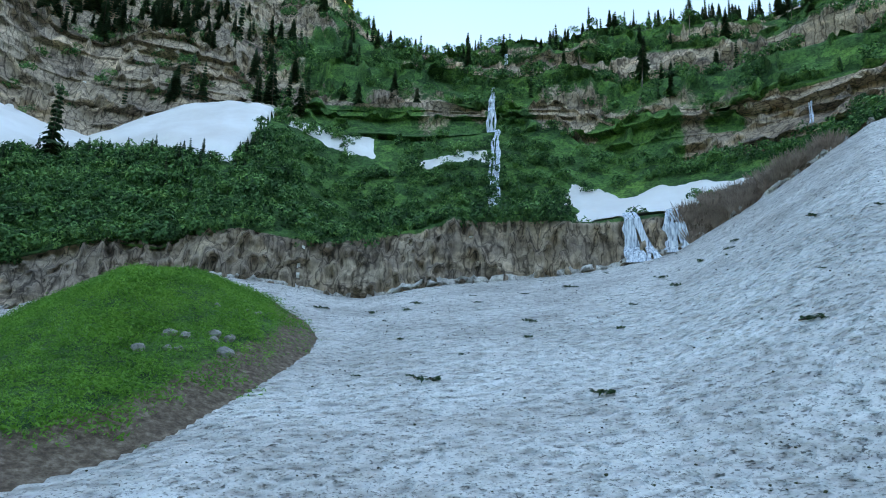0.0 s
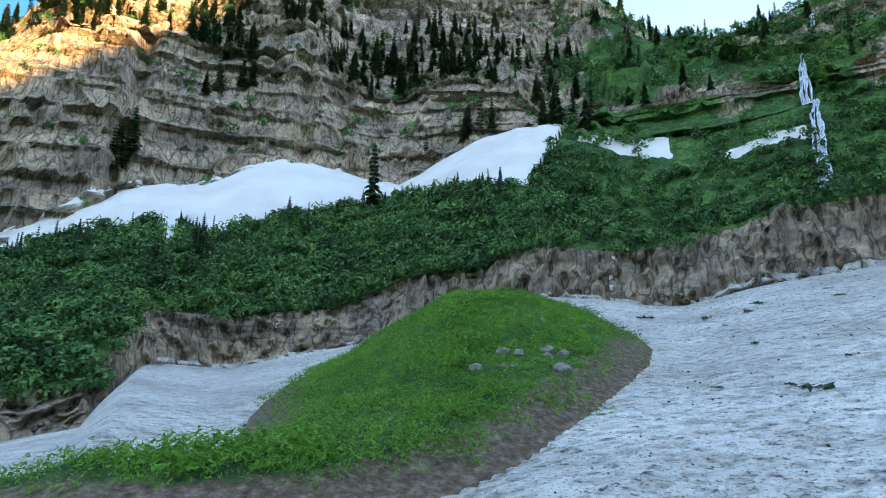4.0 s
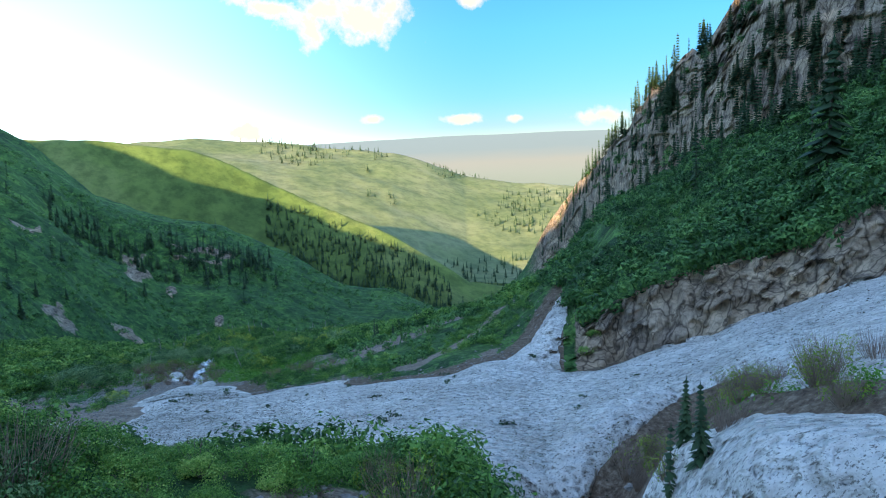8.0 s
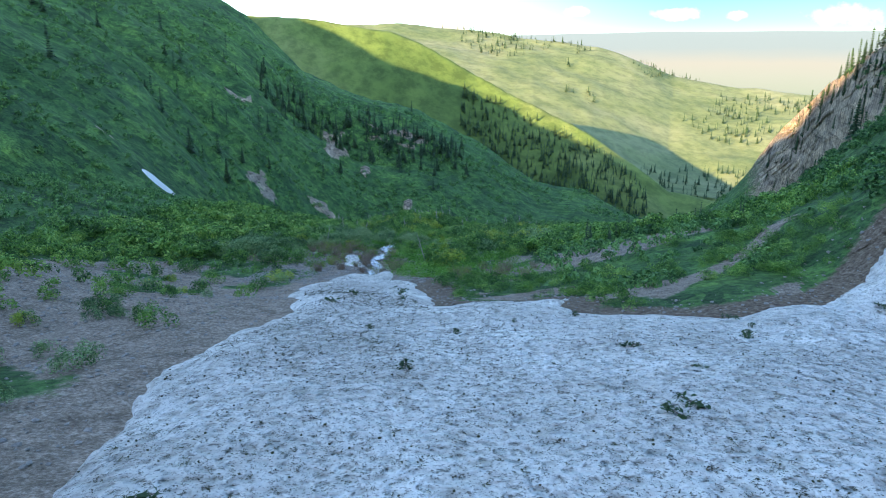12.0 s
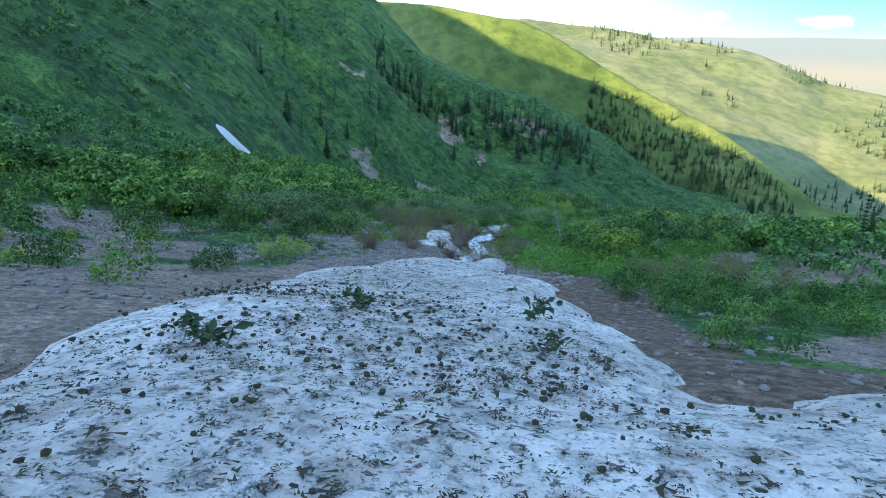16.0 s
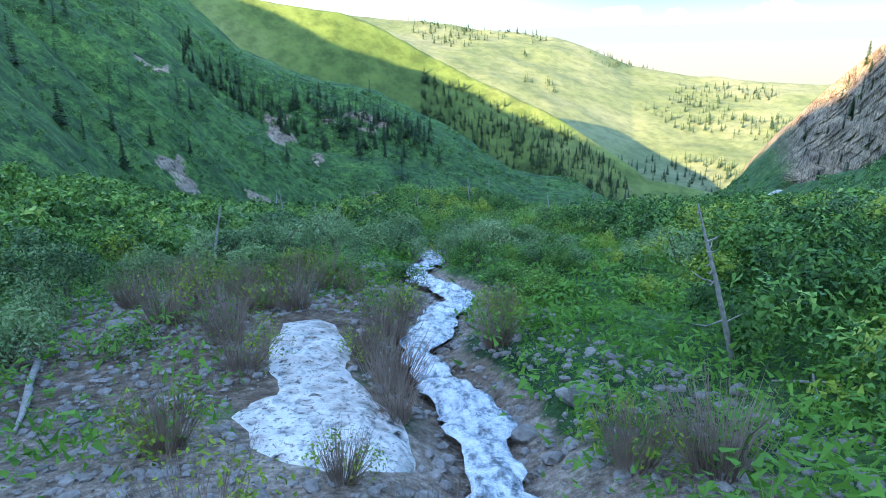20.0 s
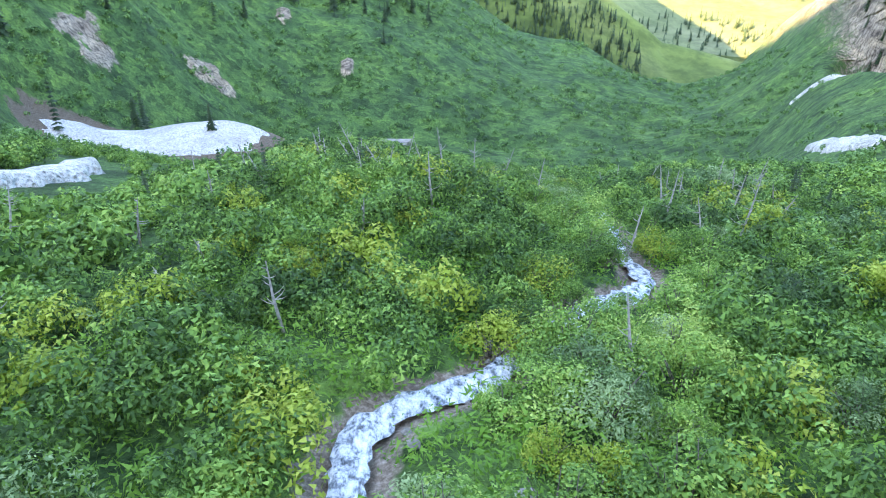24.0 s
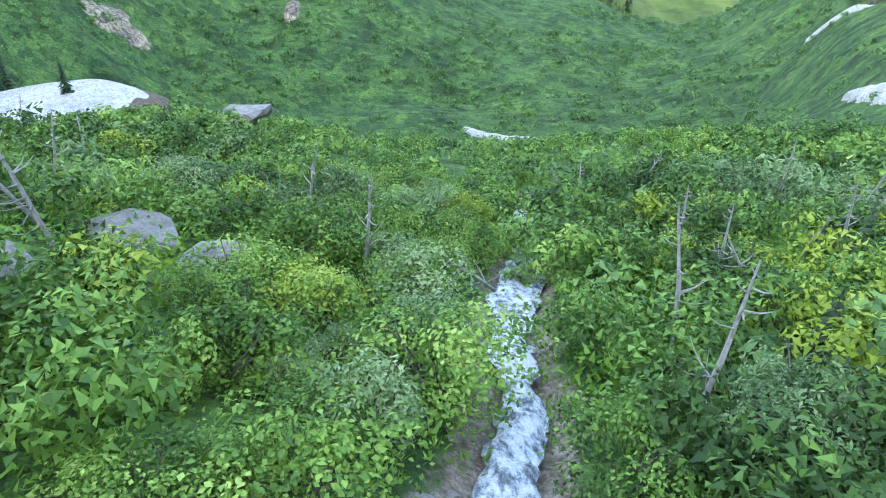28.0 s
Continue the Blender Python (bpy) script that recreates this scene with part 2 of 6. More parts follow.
def cups(nt, scale):
    """Sun cups: hollows with raised rims, drawn out along the slope."""
    geo = nt.nodes.new("ShaderNodeNewGeometry")
    bent = nt.nodes.new("ShaderNodeVectorMath")
    bent.operation = "MULTIPLY_ADD"
    bent.inputs[1].default_value = (1.0 / scale,) * 3
    nt.links.new(noise_of(nt, scale * 0.6, 3, 0.6, None, "Color"), bent.inputs[0])
    nt.links.new(geo.outputs["Position"], bent.inputs[2])
    v = node(nt, "TexVoronoi", Scale=scale)
    v.feature = "SMOOTH_F1"
    nt.links.new(bent.outputs[0], v.inputs["Vector"])
    return v.outputs["Distance"]


def snow_colour(nt):
    big = noise_of(nt, 0.10, 4, 0.6)
    base = ramp(nt, big, [(0.32, (0.56, 0.515, 0.46)), (0.48, (0.71, 0.66, 0.60)), (0.64, (0.86, 0.815, 0.75))])
    base = mixed(nt, base, ramp(nt, cups(nt, 1.9), [(0.12, (0.60, 0.575, 0.55)), (0.42, (1.04, 1.04, 1.04))]), 0.75, "MULTIPLY")
    base = mixed(nt, base, ramp(nt, noise_of(nt, 0.9, 5, 0.7, (1.0, 0.6, 1.0)), [(0.34, (0.70, 0.67, 0.63)), (0.52, (1.04, 1.04, 1.04))]), 0.75, "MULTIPLY")
    base = mixed(nt, base, ramp(nt, noise_of(nt, 3.1, 3, 0.62), [(0.335, (0.13, 0.12, 0.10)), (0.365, (1, 1, 1))]), 0.85, "MULTIPLY")
    return mixed(nt, base, ramp(nt, noise_of(nt, 8.0, 4, 0.7), [(0.39, (0.2, 0.19, 0.17)), (0.44, (1, 1, 1))]), 0.8, "MULTIPLY")


SNOW = material("old_snow", snow_colour, 0.6, [(lambda nt: cups(nt, 1.9), 0.55), (lambda nt: noise_of(nt, 0.7, 3, 0.5, (1.0, 0.65, 1.0)), 0.6), (lambda nt: noise_of(nt, 5.0, 3, 0.6), 0.12)])
SNOW_CLEAN = material("clean_snow", lambda nt: ramp(nt, noise_of(nt, 0.08, 4, 0.6), [(0.3, (0.76, 0.69, 0.63)), (0.6, (0.87, 0.82, 0.77))]), 0.6, [(lambda nt: noise_of(nt, 0.5, 4, 0.5), 0.2)])


# ---- land ----
def lattice(ix, iy, iz, seed):
    h = (ix * 374761393 + iy * 668265263 + iz * 2147483647 + seed * 1274126177) & 0x7FFFFFFF
    h = ((h ^ (h >> 13)) * 1274126177) & 0x7FFFFFFF
    return ((h ^ (h >> 16)) & 0xFFFF) / 65535.0


def vnoise(x, y, z, seed=0):
    """Smooth noise, 0 to 1, for arrays."""
    x, y, z = np.broadcast_arrays(x, y, z)
    ix, iy, iz = (np.floor(v).astype(np.int64) for v in (x, y, z))
    fx, fy, fz = (v - np.floor(v) for v in (x, y, z))
    fx, fy, fz = (f * f * (3 - 2 * f) for f in (fx, fy, fz))
    out = 0
    for dx in (0, 1):
        for dy in (0, 1):
            for dz in (0, 1):
                w = (fx if dx else 1 - fx) * (fy if dy else 1 - fy) * (fz if dz else 1 - fz)
                out = out + w * lattice(ix + dx, iy + dy, iz + dz, seed)
    return out


def fbm(x, y, z=0.0, octaves=4, seed=0, gain=0.5):
    """-1 to 1."""
    total, amp, size = 0, 1.0, 0
    for o in range(octaves):
        total = total + amp * (2 * vnoise(x * 2**o, y * 2**o, z * 2**o, seed + o) - 1)
        size += amp
        amp *= gain
    return total / size


def smooth(a, b, x):
    t = np.clip((x - a) / (b - a), 0, 1)
    return t * t * (3 - 2 * t)


def track(rows, a):
    """Each column of rows interpolated at a by the first one."""
    rows = np.array(rows, float)
    return [np.interp(a, rows[:, 0], rows[:, k]) for k in range(1, rows.shape[1])]


# The valley's axis: y, x, height
AXIS = [(-60, -20, -4), (0, -4, -5), (18, -3, -5), (27, -2, -7.5), (36, 2, -12), (41, 4, -13), (79, -2, -20.3), (90, -5, -23.8), (105, -8, -27), (118, -10, -29.4), (134, -10, -31.5),
        (150, -4, -35), (172, 5, -39.5), (195, 12, -45.5), (225, 17, -55), (250, 22, -64), (280, 28, -77), (314, 35, -92), (358, 49, -110), (430, 63, -121), (605, 176, -140), (900, 330, -170)]


def valley(x, y):
    ax, z = track(AXIS, y)
    d = ax - x
    start = np.interp(y, [150, 300], [25, 60])
    left = 0.03 * np.clip(d, 0, 30) + 0.2 * np.clip(d - start, 0, 70) + np.interp(y, [200, 320], [0.66, 0.9]) * np.clip(d - np.interp(y, [200, 320], [92, 102]), 0, 900)
    right = 0.02 * np.clip(-d, 0, 20) + 0.22 * np.clip(-d - np.interp(y, [110, 150], [20, 42]), 0, 60) + 0.5 * np.clip(-d - 80, 0, 900)
    # the shrub bank beside the start of the walk
    bank = 11 * np.exp(-(((x + 19) / 15.5) ** 2 + ((y - 13) / 14.5) ** 2)) + 1.3 * np.exp(-(((x - 1) / 7) ** 2 + ((y - 20) / 5) ** 2)) + 3.4 * np.exp(-(((x + 6) / 13) ** 2 + ((y - 199) / 16) ** 2))
    hump = 4.5 * np.exp(-(((x + 9) / 15) ** 2 + ((y - 240) / 24) ** 2))
    out = z + left + right + bank + hump
    bench = np.exp(-((((x + 54) / 34) ** 2 + ((y - 306) / 26) ** 2) ** 2))
    return out + bench * (-74 - out)


# The mountain side by compass angle: foot of the lower cliff, its top, foot of the high wall, its top, skyline (r, z each)
SIDE = [(18, 70, -19, 96, -19, 520, -128, 540, -126, 600, -128), (22, 70, -18, 96, -15.5, 490, -95, 510, -93, 545, -88), (24, 70, -17.6, 95, -13.8, 470, -104, 485, -80, 515, -61), (25, 70, -17.2, 95, -12.7, 450, -96, 465, -66, 490, -46),
        (26, 70, -17, 94, -12.3, 430, -82, 445, -52, 465, -33), (27.2, 70.5, -16.8, 75, -13.8, 395, -60, 405, -32, 420, -17), (30, 72, -16.5, 76, -10.8, 300, -29, 310, -9, 325, 3), (33, 71, -15, 75.5, -8.5, 240, -7, 250, 10, 274, 23),
        (37, 70, -13.3, 75, -6.5, 190, 3, 200, 18, 214, 32), (40, 69, -11, 74, -5.5, 165, 7, 178, 32, 202, 48), (42, 68.5, -10, 73.5, -5, 158, 8.5, 171, 40, 193, 56), (44, 68, -8.8, 73, -4, 152, 10.5, 165, 46, 187, 61), (47, 67, -7, 72, -1, 146, 13.5, 160, 54, 189, 69),
        (50, 66, -5.5, 71, 0.5, 142, 17, 158, 62, 195, 75), (52.5, 65, -4.5, 70, 1, 141, 21, 159, 68, 202, 92), (57, 64, -3, 69, 1, 140, 28, 160, 81, 216, 121), (60, 63, -2.2, 68, 1.3, 141, 34, 162, 84, 225, 138), (63, 62, -1.5, 67, 2, 142, 38.5, 164, 86, 235, 156),
        (66, 84, 4.8, 88, 11.5, 143.5, 40.5, 165, 86, 242, 162), (68.5, 88, 4.6, 91, 11.3, 144, 42, 165, 86, 247, 176), (72, 90, 4.4, 94, 11.5, 146, 47.6, 166, 90, 255, 196), (76, 90, 6, 94, 13, 148, 51, 166, 94, 260, 206), (79, 89, 6.9, 93, 13.2, 149, 50.2, 166, 80, 262, 208),
        (82, 88, 7.7, 92, 15, 150, 48.3, 165, 77, 265, 210), (84.5, 86, 8.6, 90.5, 16.6, 150, 47.4, 165, 77, 266, 210), (87, 85, 9.8, 89, 18, 150, 51.5, 165, 82, 268, 210), (91, 84, 11, 88, 17.8, 149.5, 57.5, 165, 84, 270, 205), (94.5, 81, 12.5, 85, 19.5, 148, 59.5, 163, 79, 268, 198),
        (97, 80, 12.5, 84, 20, 146, 59, 160, 71, 265, 190), (101, 79, 12, 82.5, 18.6, 144, 57, 154, 68, 261, 174), (103.3, 78.5, 11.5, 81.5, 17.8, 143, 55.5, 152, 66, 258, 157), (105, 78, 11, 81, 18, 142, 55, 150, 65, 254, 146), (107.3, 78.5, 11, 82, 19, 141, 55, 149, 65, 248, 131), (112, 79, 12.6, 83, 20.5, 140, 55, 147, 65, 236, 122),
        (114.5, 79.5, 13.3, 83, 22.3, 140, 56, 147, 66, 234, 119), (123, 81, 14.8, 84, 22.8, 140, 58, 147, 67, 230, 123), (128, 82, 16, 84, 22.5, 132, 48, 140, 60, 226, 125), (133, 85, 18.6, 87, 23.5, 128, 46, 138, 60, 223, 124), (139, 85, 24, 88, 27, 125, 45, 138, 60, 220, 119), (147, 85, 32, 88, 33.5, 120, 48, 135, 62, 215, 121), (165, 85, 38, 90, 42, 120, 55, 135, 68, 215, 125)]
# The near ground beside the walk's start by compass angle: its height 20 m out
NEAR = [(18, -9.0), (25, -9.0), (32, -6.0), (40, -3.2), (50, -2.0), (82, -1.9), (114, -1.7), (145, -1.0), (165, 0.0)]
# Ridges beyond the valley by compass angle: where the valley ends (r), first crest (r, z), second crest (r, z), far hill (z at r = 2200)
# Rows before -22: crests out of view, heights set to cast the valley's shadow
BEYOND = [(-180, 200, 500, 350, 900, 330, 0), (-147, 200, 500, 312, 900, 330, 0), (-139, 200, 500, 245, 900, 330, 0), (-125, 200, 560, 252, 900, 330, 0), (-110, 200, 640, 218, 900, 330, 0), (-95, 200, 700, 205, 900, 330, 0), (-78, 200, 740, 212, 900, 330, 0), (-55, 220, 820, 232, 1000, 240, 20), (-45, 230, 830, 200, 1000, 240, 20), (-36, 240, 790, 135, 1000, 150, 40), (-31, 250, 740, 104, 1000, 130, 40), (-22, 300, 715, 68, 1000, 70, 60), (-17.2, 330, 717, 53, 1000, 52, 72), (-14.5, 345, 713, 35, 1000, 47, 72), (-10.7, 360, 695, -15, 1000, 43, 72), (-7.7, 380, 681, -33, 1000, 35, 72),
          (-4.3, 400, 665, -45, 1000, 25, 70), (-1.7, 405, 654, -54, 1000, 8, 62), (2.8, 415, 644, -78, 980, -35, 48), (7.4, 425, 643, -109, 948, -68, 30), (12, 430, 642, -126, 924, -107, 0), (14.8, 430, 641, -141, 916, -138, -30), (18, 435, 640, -150, 905, -172, -80), (23, 440, 640, -155, 900, -185, -110), (30, 440, 640, -160, 900, -190, -125), (45, 440, 640, -160, 900, -190, -150)]

AZ = np.radians(np.concatenate([np.arange(-48, 156, 0.26), np.arange(156, 312.1, 3.0)]))
N_RING = 600
NEAR_R = np.concatenate([np.arange(0, 60, 0.7), np.arange(60, 300, 0.8), np.linspace(300, 620, 150), np.linspace(626, 1000, 64)])[:N_RING]
COUNTS = (115, 40, 150, 130, 120, 45)   # rings on each stretch of the mountain side


def mountain_profiles():
    n = len(AZ)
    deg = np.degrees(AZ)
    R, Z = np.empty((n, N_RING)), np.empty((n, N_RING))
    for i, a in enumerate(deg):
        a = a if a < 200 else a - 360
        r = NEAR_R
        x, y = r * math.sin(AZ[i]), r * math.cos(AZ[i])
        z = valley(x, y)
        rv, r1, z1, r2, z2, z3 = track(BEYOND, a)
        zv = np.interp(rv, r, z)
        far = np.interp(r, [rv, r1, 1000], [zv, z1, z1 - 170])
        z = np.where(r < rv, z, far)
        if a > 16:
            r2_, z2_, r3, z3_, r4, z4, r5, z5, r6, z6 = track(SIDE, a)
            z20, = track(NEAR, a)
            kr = [0, 10, 20, r2_, r3, r4, r5, r6, r6 + 260]
            kz = [-6.5, z20 - 2.5, z20, z2_, z3_, z4, z5, z6, z6 - 60]
            stops = [0, r2_, r3, r4, r5, r6, r6 + 260]
            s = np.concatenate([np.linspace(stops[k], stops[k + 1], COUNTS[k], endpoint=False) for k in range(6)])
            mz = np.interp(s, kr, kz)
            late = np.clip((s - r3) / (r4 - r3), 0, 1)
            mz += smooth(98, 106, a) * (z4 - z3_) * (late ** 2.2 - late) * (s > r3) * (s < r4)
            w = smooth(16, 25, a) * (1 - smooth(158, 200, a))
            r, z = w * s + (1 - w) * r, w * mz + (1 - w) * z
        R[i], Z[i] = r, z
    return R, Z


R, Z = mountain_profiles()
S = np.sin(AZ)[:, None]
K = np.cos(AZ)[:, None]
DEG = np.degrees(AZ)[:, None] + 0 * R
SEG = np.searchsorted(np.cumsum(COUNTS), np.arange(N_RING), side="right")   # stretch of each ring on the mountain side
ON_SIDE = smooth(20, 27, DEG) * (1 - smooth(158, 170, DEG))


def far_land():
    """Ridges, hills and the plain beyond the valley's mouth."""
    a = np.arange(-62, 58, 0.2)
    r = np.concatenate([np.linspace(560, 1300, 130), np.geomspace(1310, 4700, 110)])
    zz = np.empty((len(a), len(r)))
    for i, deg in enumerate(a):
        rv, r1, z1, r2, z2, z3 = track(BEYOND, deg)
        zz[i] = np.interp(r, [560, 720, r2, r2 + 330, 2200, 2900, 4700], [-230, -215, z2, min(z2, z3) - 110, z3, -215, -300])
    x, y = r * np.sin(np.radians(a))[:, None], r * np.cos(np.radians(a))[:, None]
    zz += smooth(600, 1000, r) * (9 * fbm(x * 0.008, y * 0.008, 0, 5, 5) + smooth(1300, 2000, r) * 14 * fbm(x * 0.0035, y * 0.0035, 0, 4, 9)) * (1 - 0.9 * smooth(2500, 2900, r))
    return x, y, zz


FX, FY, FZ = far_land()


def inside(poly, x, y):
    """Metres inside a closed outline (negative: outside), for arrays."""
    best = np.full(np.shape(x), 1e9)
    flip = np.zeros(np.shape(x), bool)
    for (ax, ay), (bx, by) in zip(poly, poly[1:] + poly[:1]):
        t = np.clip(((x - ax) * (bx - ax) + (y - ay) * (by - ay)) / ((bx - ax) ** 2 + (by - ay) ** 2), 0, 1)
        best = np.minimum(best, (x - ax - t * (bx - ax)) ** 2 + (y - ay - t * (by - ay)) ** 2)
        if ay != by:
            flip ^= ((ay > y) != (by > y)) & (x < (bx - ax) * (y - ay) / (by - ay) + ax)
    return np.where(flip, 1, -1) * np.sqrt(best)


def oval(x, y, cx, cy, rx, ry, turn=0.0):
    c, s = math.cos(radians(turn)), math.sin(radians(turn))
    u, v = (x - cx) * c + (y - cy) * s, -(x - cx) * s + (y - cy) * c
    return (1 - np.sqrt((u / rx) ** 2 + (v / ry) ** 2)) * min(rx, ry)


MOUND = [(18.6, 22.9), (18.5, 28), (20.4, 26.4), (22.6, 19.9), (24, 13), (26, 8.5), (31, 8.8), (40, 10.5), (50, 11.6), (63, 11.5), (73, 9), (75, -2), (71, -8), (61, -11.5), (52, -12), (44, -11.6), (39, -10), (31.5, -6), (27.6, -3.9), (24.8, -2.2), (20.3, 1.9), (18, 6.5), (18.5, 12.9), (19, 17)]
SNOWFIELD = [(-9, 36), (-12.5, 46), (-13.5, 52), (-14.3, 58), (-12.5, 67), (-11.5, 71), (-11.6, 77), (-13.5, 84), (-15.2, 92), (-14, 100), (-12.4, 106), (-11.7, 109.5), (-10.3, 113.5), (-8.5, 113.8), (-6.8, 111), (-6.3, 104.5), (-3.7, 100.5), (-2.4, 95.4), (-1.5, 90.5), (-1.1, 80), (-0.9, 75.8), (0.5, 76), (3.3, 78.4), (7.2, 79), (10.5, 81), (8.9, 77), (11.5, 73.2), (21, 70.2), (26.8, 71.5), (31.5, 74.3), (41, 83), (42, 83.5), (36.5, 75), (32.4, 69), (30, 63.4), (32, 58.7), (37, 60.3), (41, 57),
             (48, 50), (52, 43), (55, 35), (57, 28), (80, 36), (89, 28), (90, 12), (82, -10), (78, -20), (74, -37), (68, -52), (59, -66), (49, -73), (30, -84), (10, -60), (4, -14), (7, -3), (10, 6), (13, 14), (12, 24), (5, 32)]
HOLE = [(12.4, 28), (14, 32.5), (15.4, 31.2), (17, 32.4), (21, 34.4), (25, 36.2), (27, 33), (25, 27.5), (21, 25.5), (17.5, 26.5), (15.8, 25.5), (14.6, 22), (12.4, 23)]   # where the snow has fallen in over the creek

SMALL = [(-15, 127.4), (-13, 127.8), (-12.5, 125.3), (-12.7, 122.7), (-11.9, 121), (-10.7, 119.5), (-11.1, 116.7), (-12, 116.3), (-13.3, 117.2), (-14.6, 119.3), (-13.8, 121.2), (-14.4, 124.2)]
STREAM = [(-9.4, 108), (-9.5, 111), (-9.5, 114.5), (-9.3, 117.3), (-9.2, 120.2), (-9.7, 122.2), (-10.5, 123.6), (-10.6, 125.1), (-9.8, 127.6), (-9.5, 129.8), (-8.5, 131), (-8.6, 132.7), (-9.7, 136), (-10.2, 140.5), (-8.6, 145.5), (-9.2, 149), (-8, 153), (-4.6, 158),
          (-4.4, 161.1), (-4.9, 163.9), (-5.3, 166.8), (-5.2, 169.2), (-4, 171), (-1, 172.8), (2, 175.6), (4.2, 179), (6, 181.2), (8.4, 182.5), (10, 184.2), (10.6, 187.5), (10.5, 190.1), (11.2, 194.3), (12.4, 197.7), (12.7, 201.5), (13.6, 205), (15.2, 210), (16.5, 217), (18, 224)]
CREEK = [(14, 4), (12.5, 9), (10.8, 14), (10.6, 19), (12.4, 24), (13.8, 28.2), (14.5, 30)]


def from_line(line, x, y):
    best = np.full(np.shape(x), 1e9)
    for (ax, ay), (bx, by) in zip(line, line[1:]):
        t = np.clip(((x - ax) * (bx - ax) + (y - ay) * (by - ay)) / ((bx - ax) ** 2 + (by - ay) ** 2), 0, 1)
        best = np.minimum(best, (x - ax - t * (bx - ax)) ** 2 + (y - ay - t * (by - ay)) ** 2)
    return np.sqrt(best)


# landforms laid over the profiles
X, Y = R * S, R * K
near_side = ON_SIDE * (np.arange(N_RING)[None, :] < COUNTS[0])
mound_in = inside(MOUND, X, Y)
Z += near_side * 5.0 * smooth(-4, 16, mound_in) * smooth(25, 45, R)
Z += near_side * 1.2 * smooth(-1, 4, mound_in) * (1 - smooth(25, 45, R))
stream_off = from_line(STREAM, X, Y)
creek_off = from_line(CREEK, X, Y)
hole_in = inside(HOLE, X, Y)
Z -= 1.3 * smooth(-0.3, 2.0, hole_in)
Z -= 0.9 * np.exp(-(stream_off / 1.5) ** 2) + 2.6 * np.exp(-(creek_off / 2.6) ** 2)
# stepped green terraces on the mountain side round the tall fall
steps = smooth(96, 104, DEG) * (SEG[None, :] == 4) * ON_SIDE
u = (np.arange(N_RING)[None, :] - sum(COUNTS[:4])) / COUNTS[4]
u = u + 0.05 * fbm(X * 0.012, Y * 0.012, 0, 3, 46)
Z += steps * 7.5 * np.sin(2 * np.pi * 3.2 * u) * smooth(0, 0.08, u) * smooth(1.05, 0.9, u)
SHELF_U = (np.arange(N_RING) - COUNTS[0] - COUNTS[1]) / COUNTS[2]
# relief
LAND = smooth(6, 60, R)
rib_at = (Y * 0.86 + X * 0.5) * 0.016 + 0.35 * fbm(X * 0.01, Y * 0.01, 0, 3, 52)
ribs = np.abs(fbm(rib_at, (X * 0.86 - Y * 0.5) * 0.0035, 0, 4, 51))
Z += (1 - ON_SIDE) * smooth(45, 150, -X + 0.12 * Y - 20) * smooth(150, 260, R) * (1 - smooth(620, 720, R)) * 26 * (0.22 - ribs)
Z += (1 - ON_SIDE) * LAND * (0.5 * fbm(X * 0.08, Y * 0.08, 0, 4, 3) + smooth(200, 500, R) * 10 * fbm(X * 0.012, Y * 0.012, 0, 5, 5))
seg = SEG[None, :] + 0 * R.astype(int)
push = np.zeros_like(R)
lift = np.zeros_like(R)
cliff1, wall, upper, shelf = ((seg == k) * ON_SIDE for k in (1, 3, 4, 2))
column = fbm(X * 0.75, Y * 0.75, Z * 0.06, 3, 21)
push += cliff1 * (2.0 * column - 1.6 * np.exp(-(fbm(X * 0.55, Y * 0.55, 0, 2, 25) / 0.10) ** 2) + 1.0 * np.abs(fbm(X * 1.6, Y * 1.6, Z * 0.15, 2, 24)) + 2.2 * fbm(X * 0.12, Y * 0.12, 0, 2, 22))
bed_z = Z + 3.0 * fbm(X * 0.015, Y * 0.015, 0, 3, 34)
beds = np.concatenate([[0], np.cumsum(np.random.default_rng(3).uniform(2.2, 7.5, 70))]) - 70
bed = np.searchsorted(beds, bed_z)
bed_f = (bed_z - beds[np.clip(bed - 1, 0, 69)]) / (beds[np.clip(bed, 0, 70)] - beds[np.clip(bed - 1, 0, 69)] + 0.01)
bed_out = np.random.default_rng(4).uniform(-1.3, 1.3, 72)[np.clip(bed, 0, 71)]
ledge = (bed_out - 1.5 * np.exp(-(bed_f / 0.16) ** 2)) * (0.25 + 1.1 * smooth(0.35, 0.65, vnoise(X * 0.04, Y * 0.04, Z * 0.05, 37)))   # beds that stand proud or back, with a dark recess at the foot of each
block = np.abs(fbm(X * 0.13 + bed * 3.7, Y * 0.13, bed * 1.9, 3, 36))
joints = -2.2 * np.exp(-(block / 0.055) ** 2)
tower = np.abs(fbm(X * 0.028, Y * 0.028, Z * 0.006, 4, 30))
push += wall * (-9.0 * (tower - 0.25) + 0.75 * ledge + 1.3 * joints + 1.4 * fbm(X * 0.22, Y * 0.22, Z * 0.16, 4, 35) + 5 * np.exp(-((DEG - 62.6 - 0.03 * (Z - 60)) / 0.6) ** 2) + 3.5 * np.exp(-((DEG - 76.2) / 0.6) ** 2))
push += upper * (-11 * (np.abs(fbm(X * 0.022, Y * 0.022, Z * 0.01, 5, 40)) - 0.25) + 1.3 * ledge + 1.6 * joints)
jag = (5 * fbm(DEG * 0.45, 0 * DEG, 0, 3, 47) + 4.5 * fbm(DEG * 1.5, 0 * DEG, 0, 3, 48)) * smooth(0.4, 1.0, u)
lift += upper * (4 * fbm(X * 0.04, Y * 0.04, 0, 5, 44) + jag * (DEG < 100))
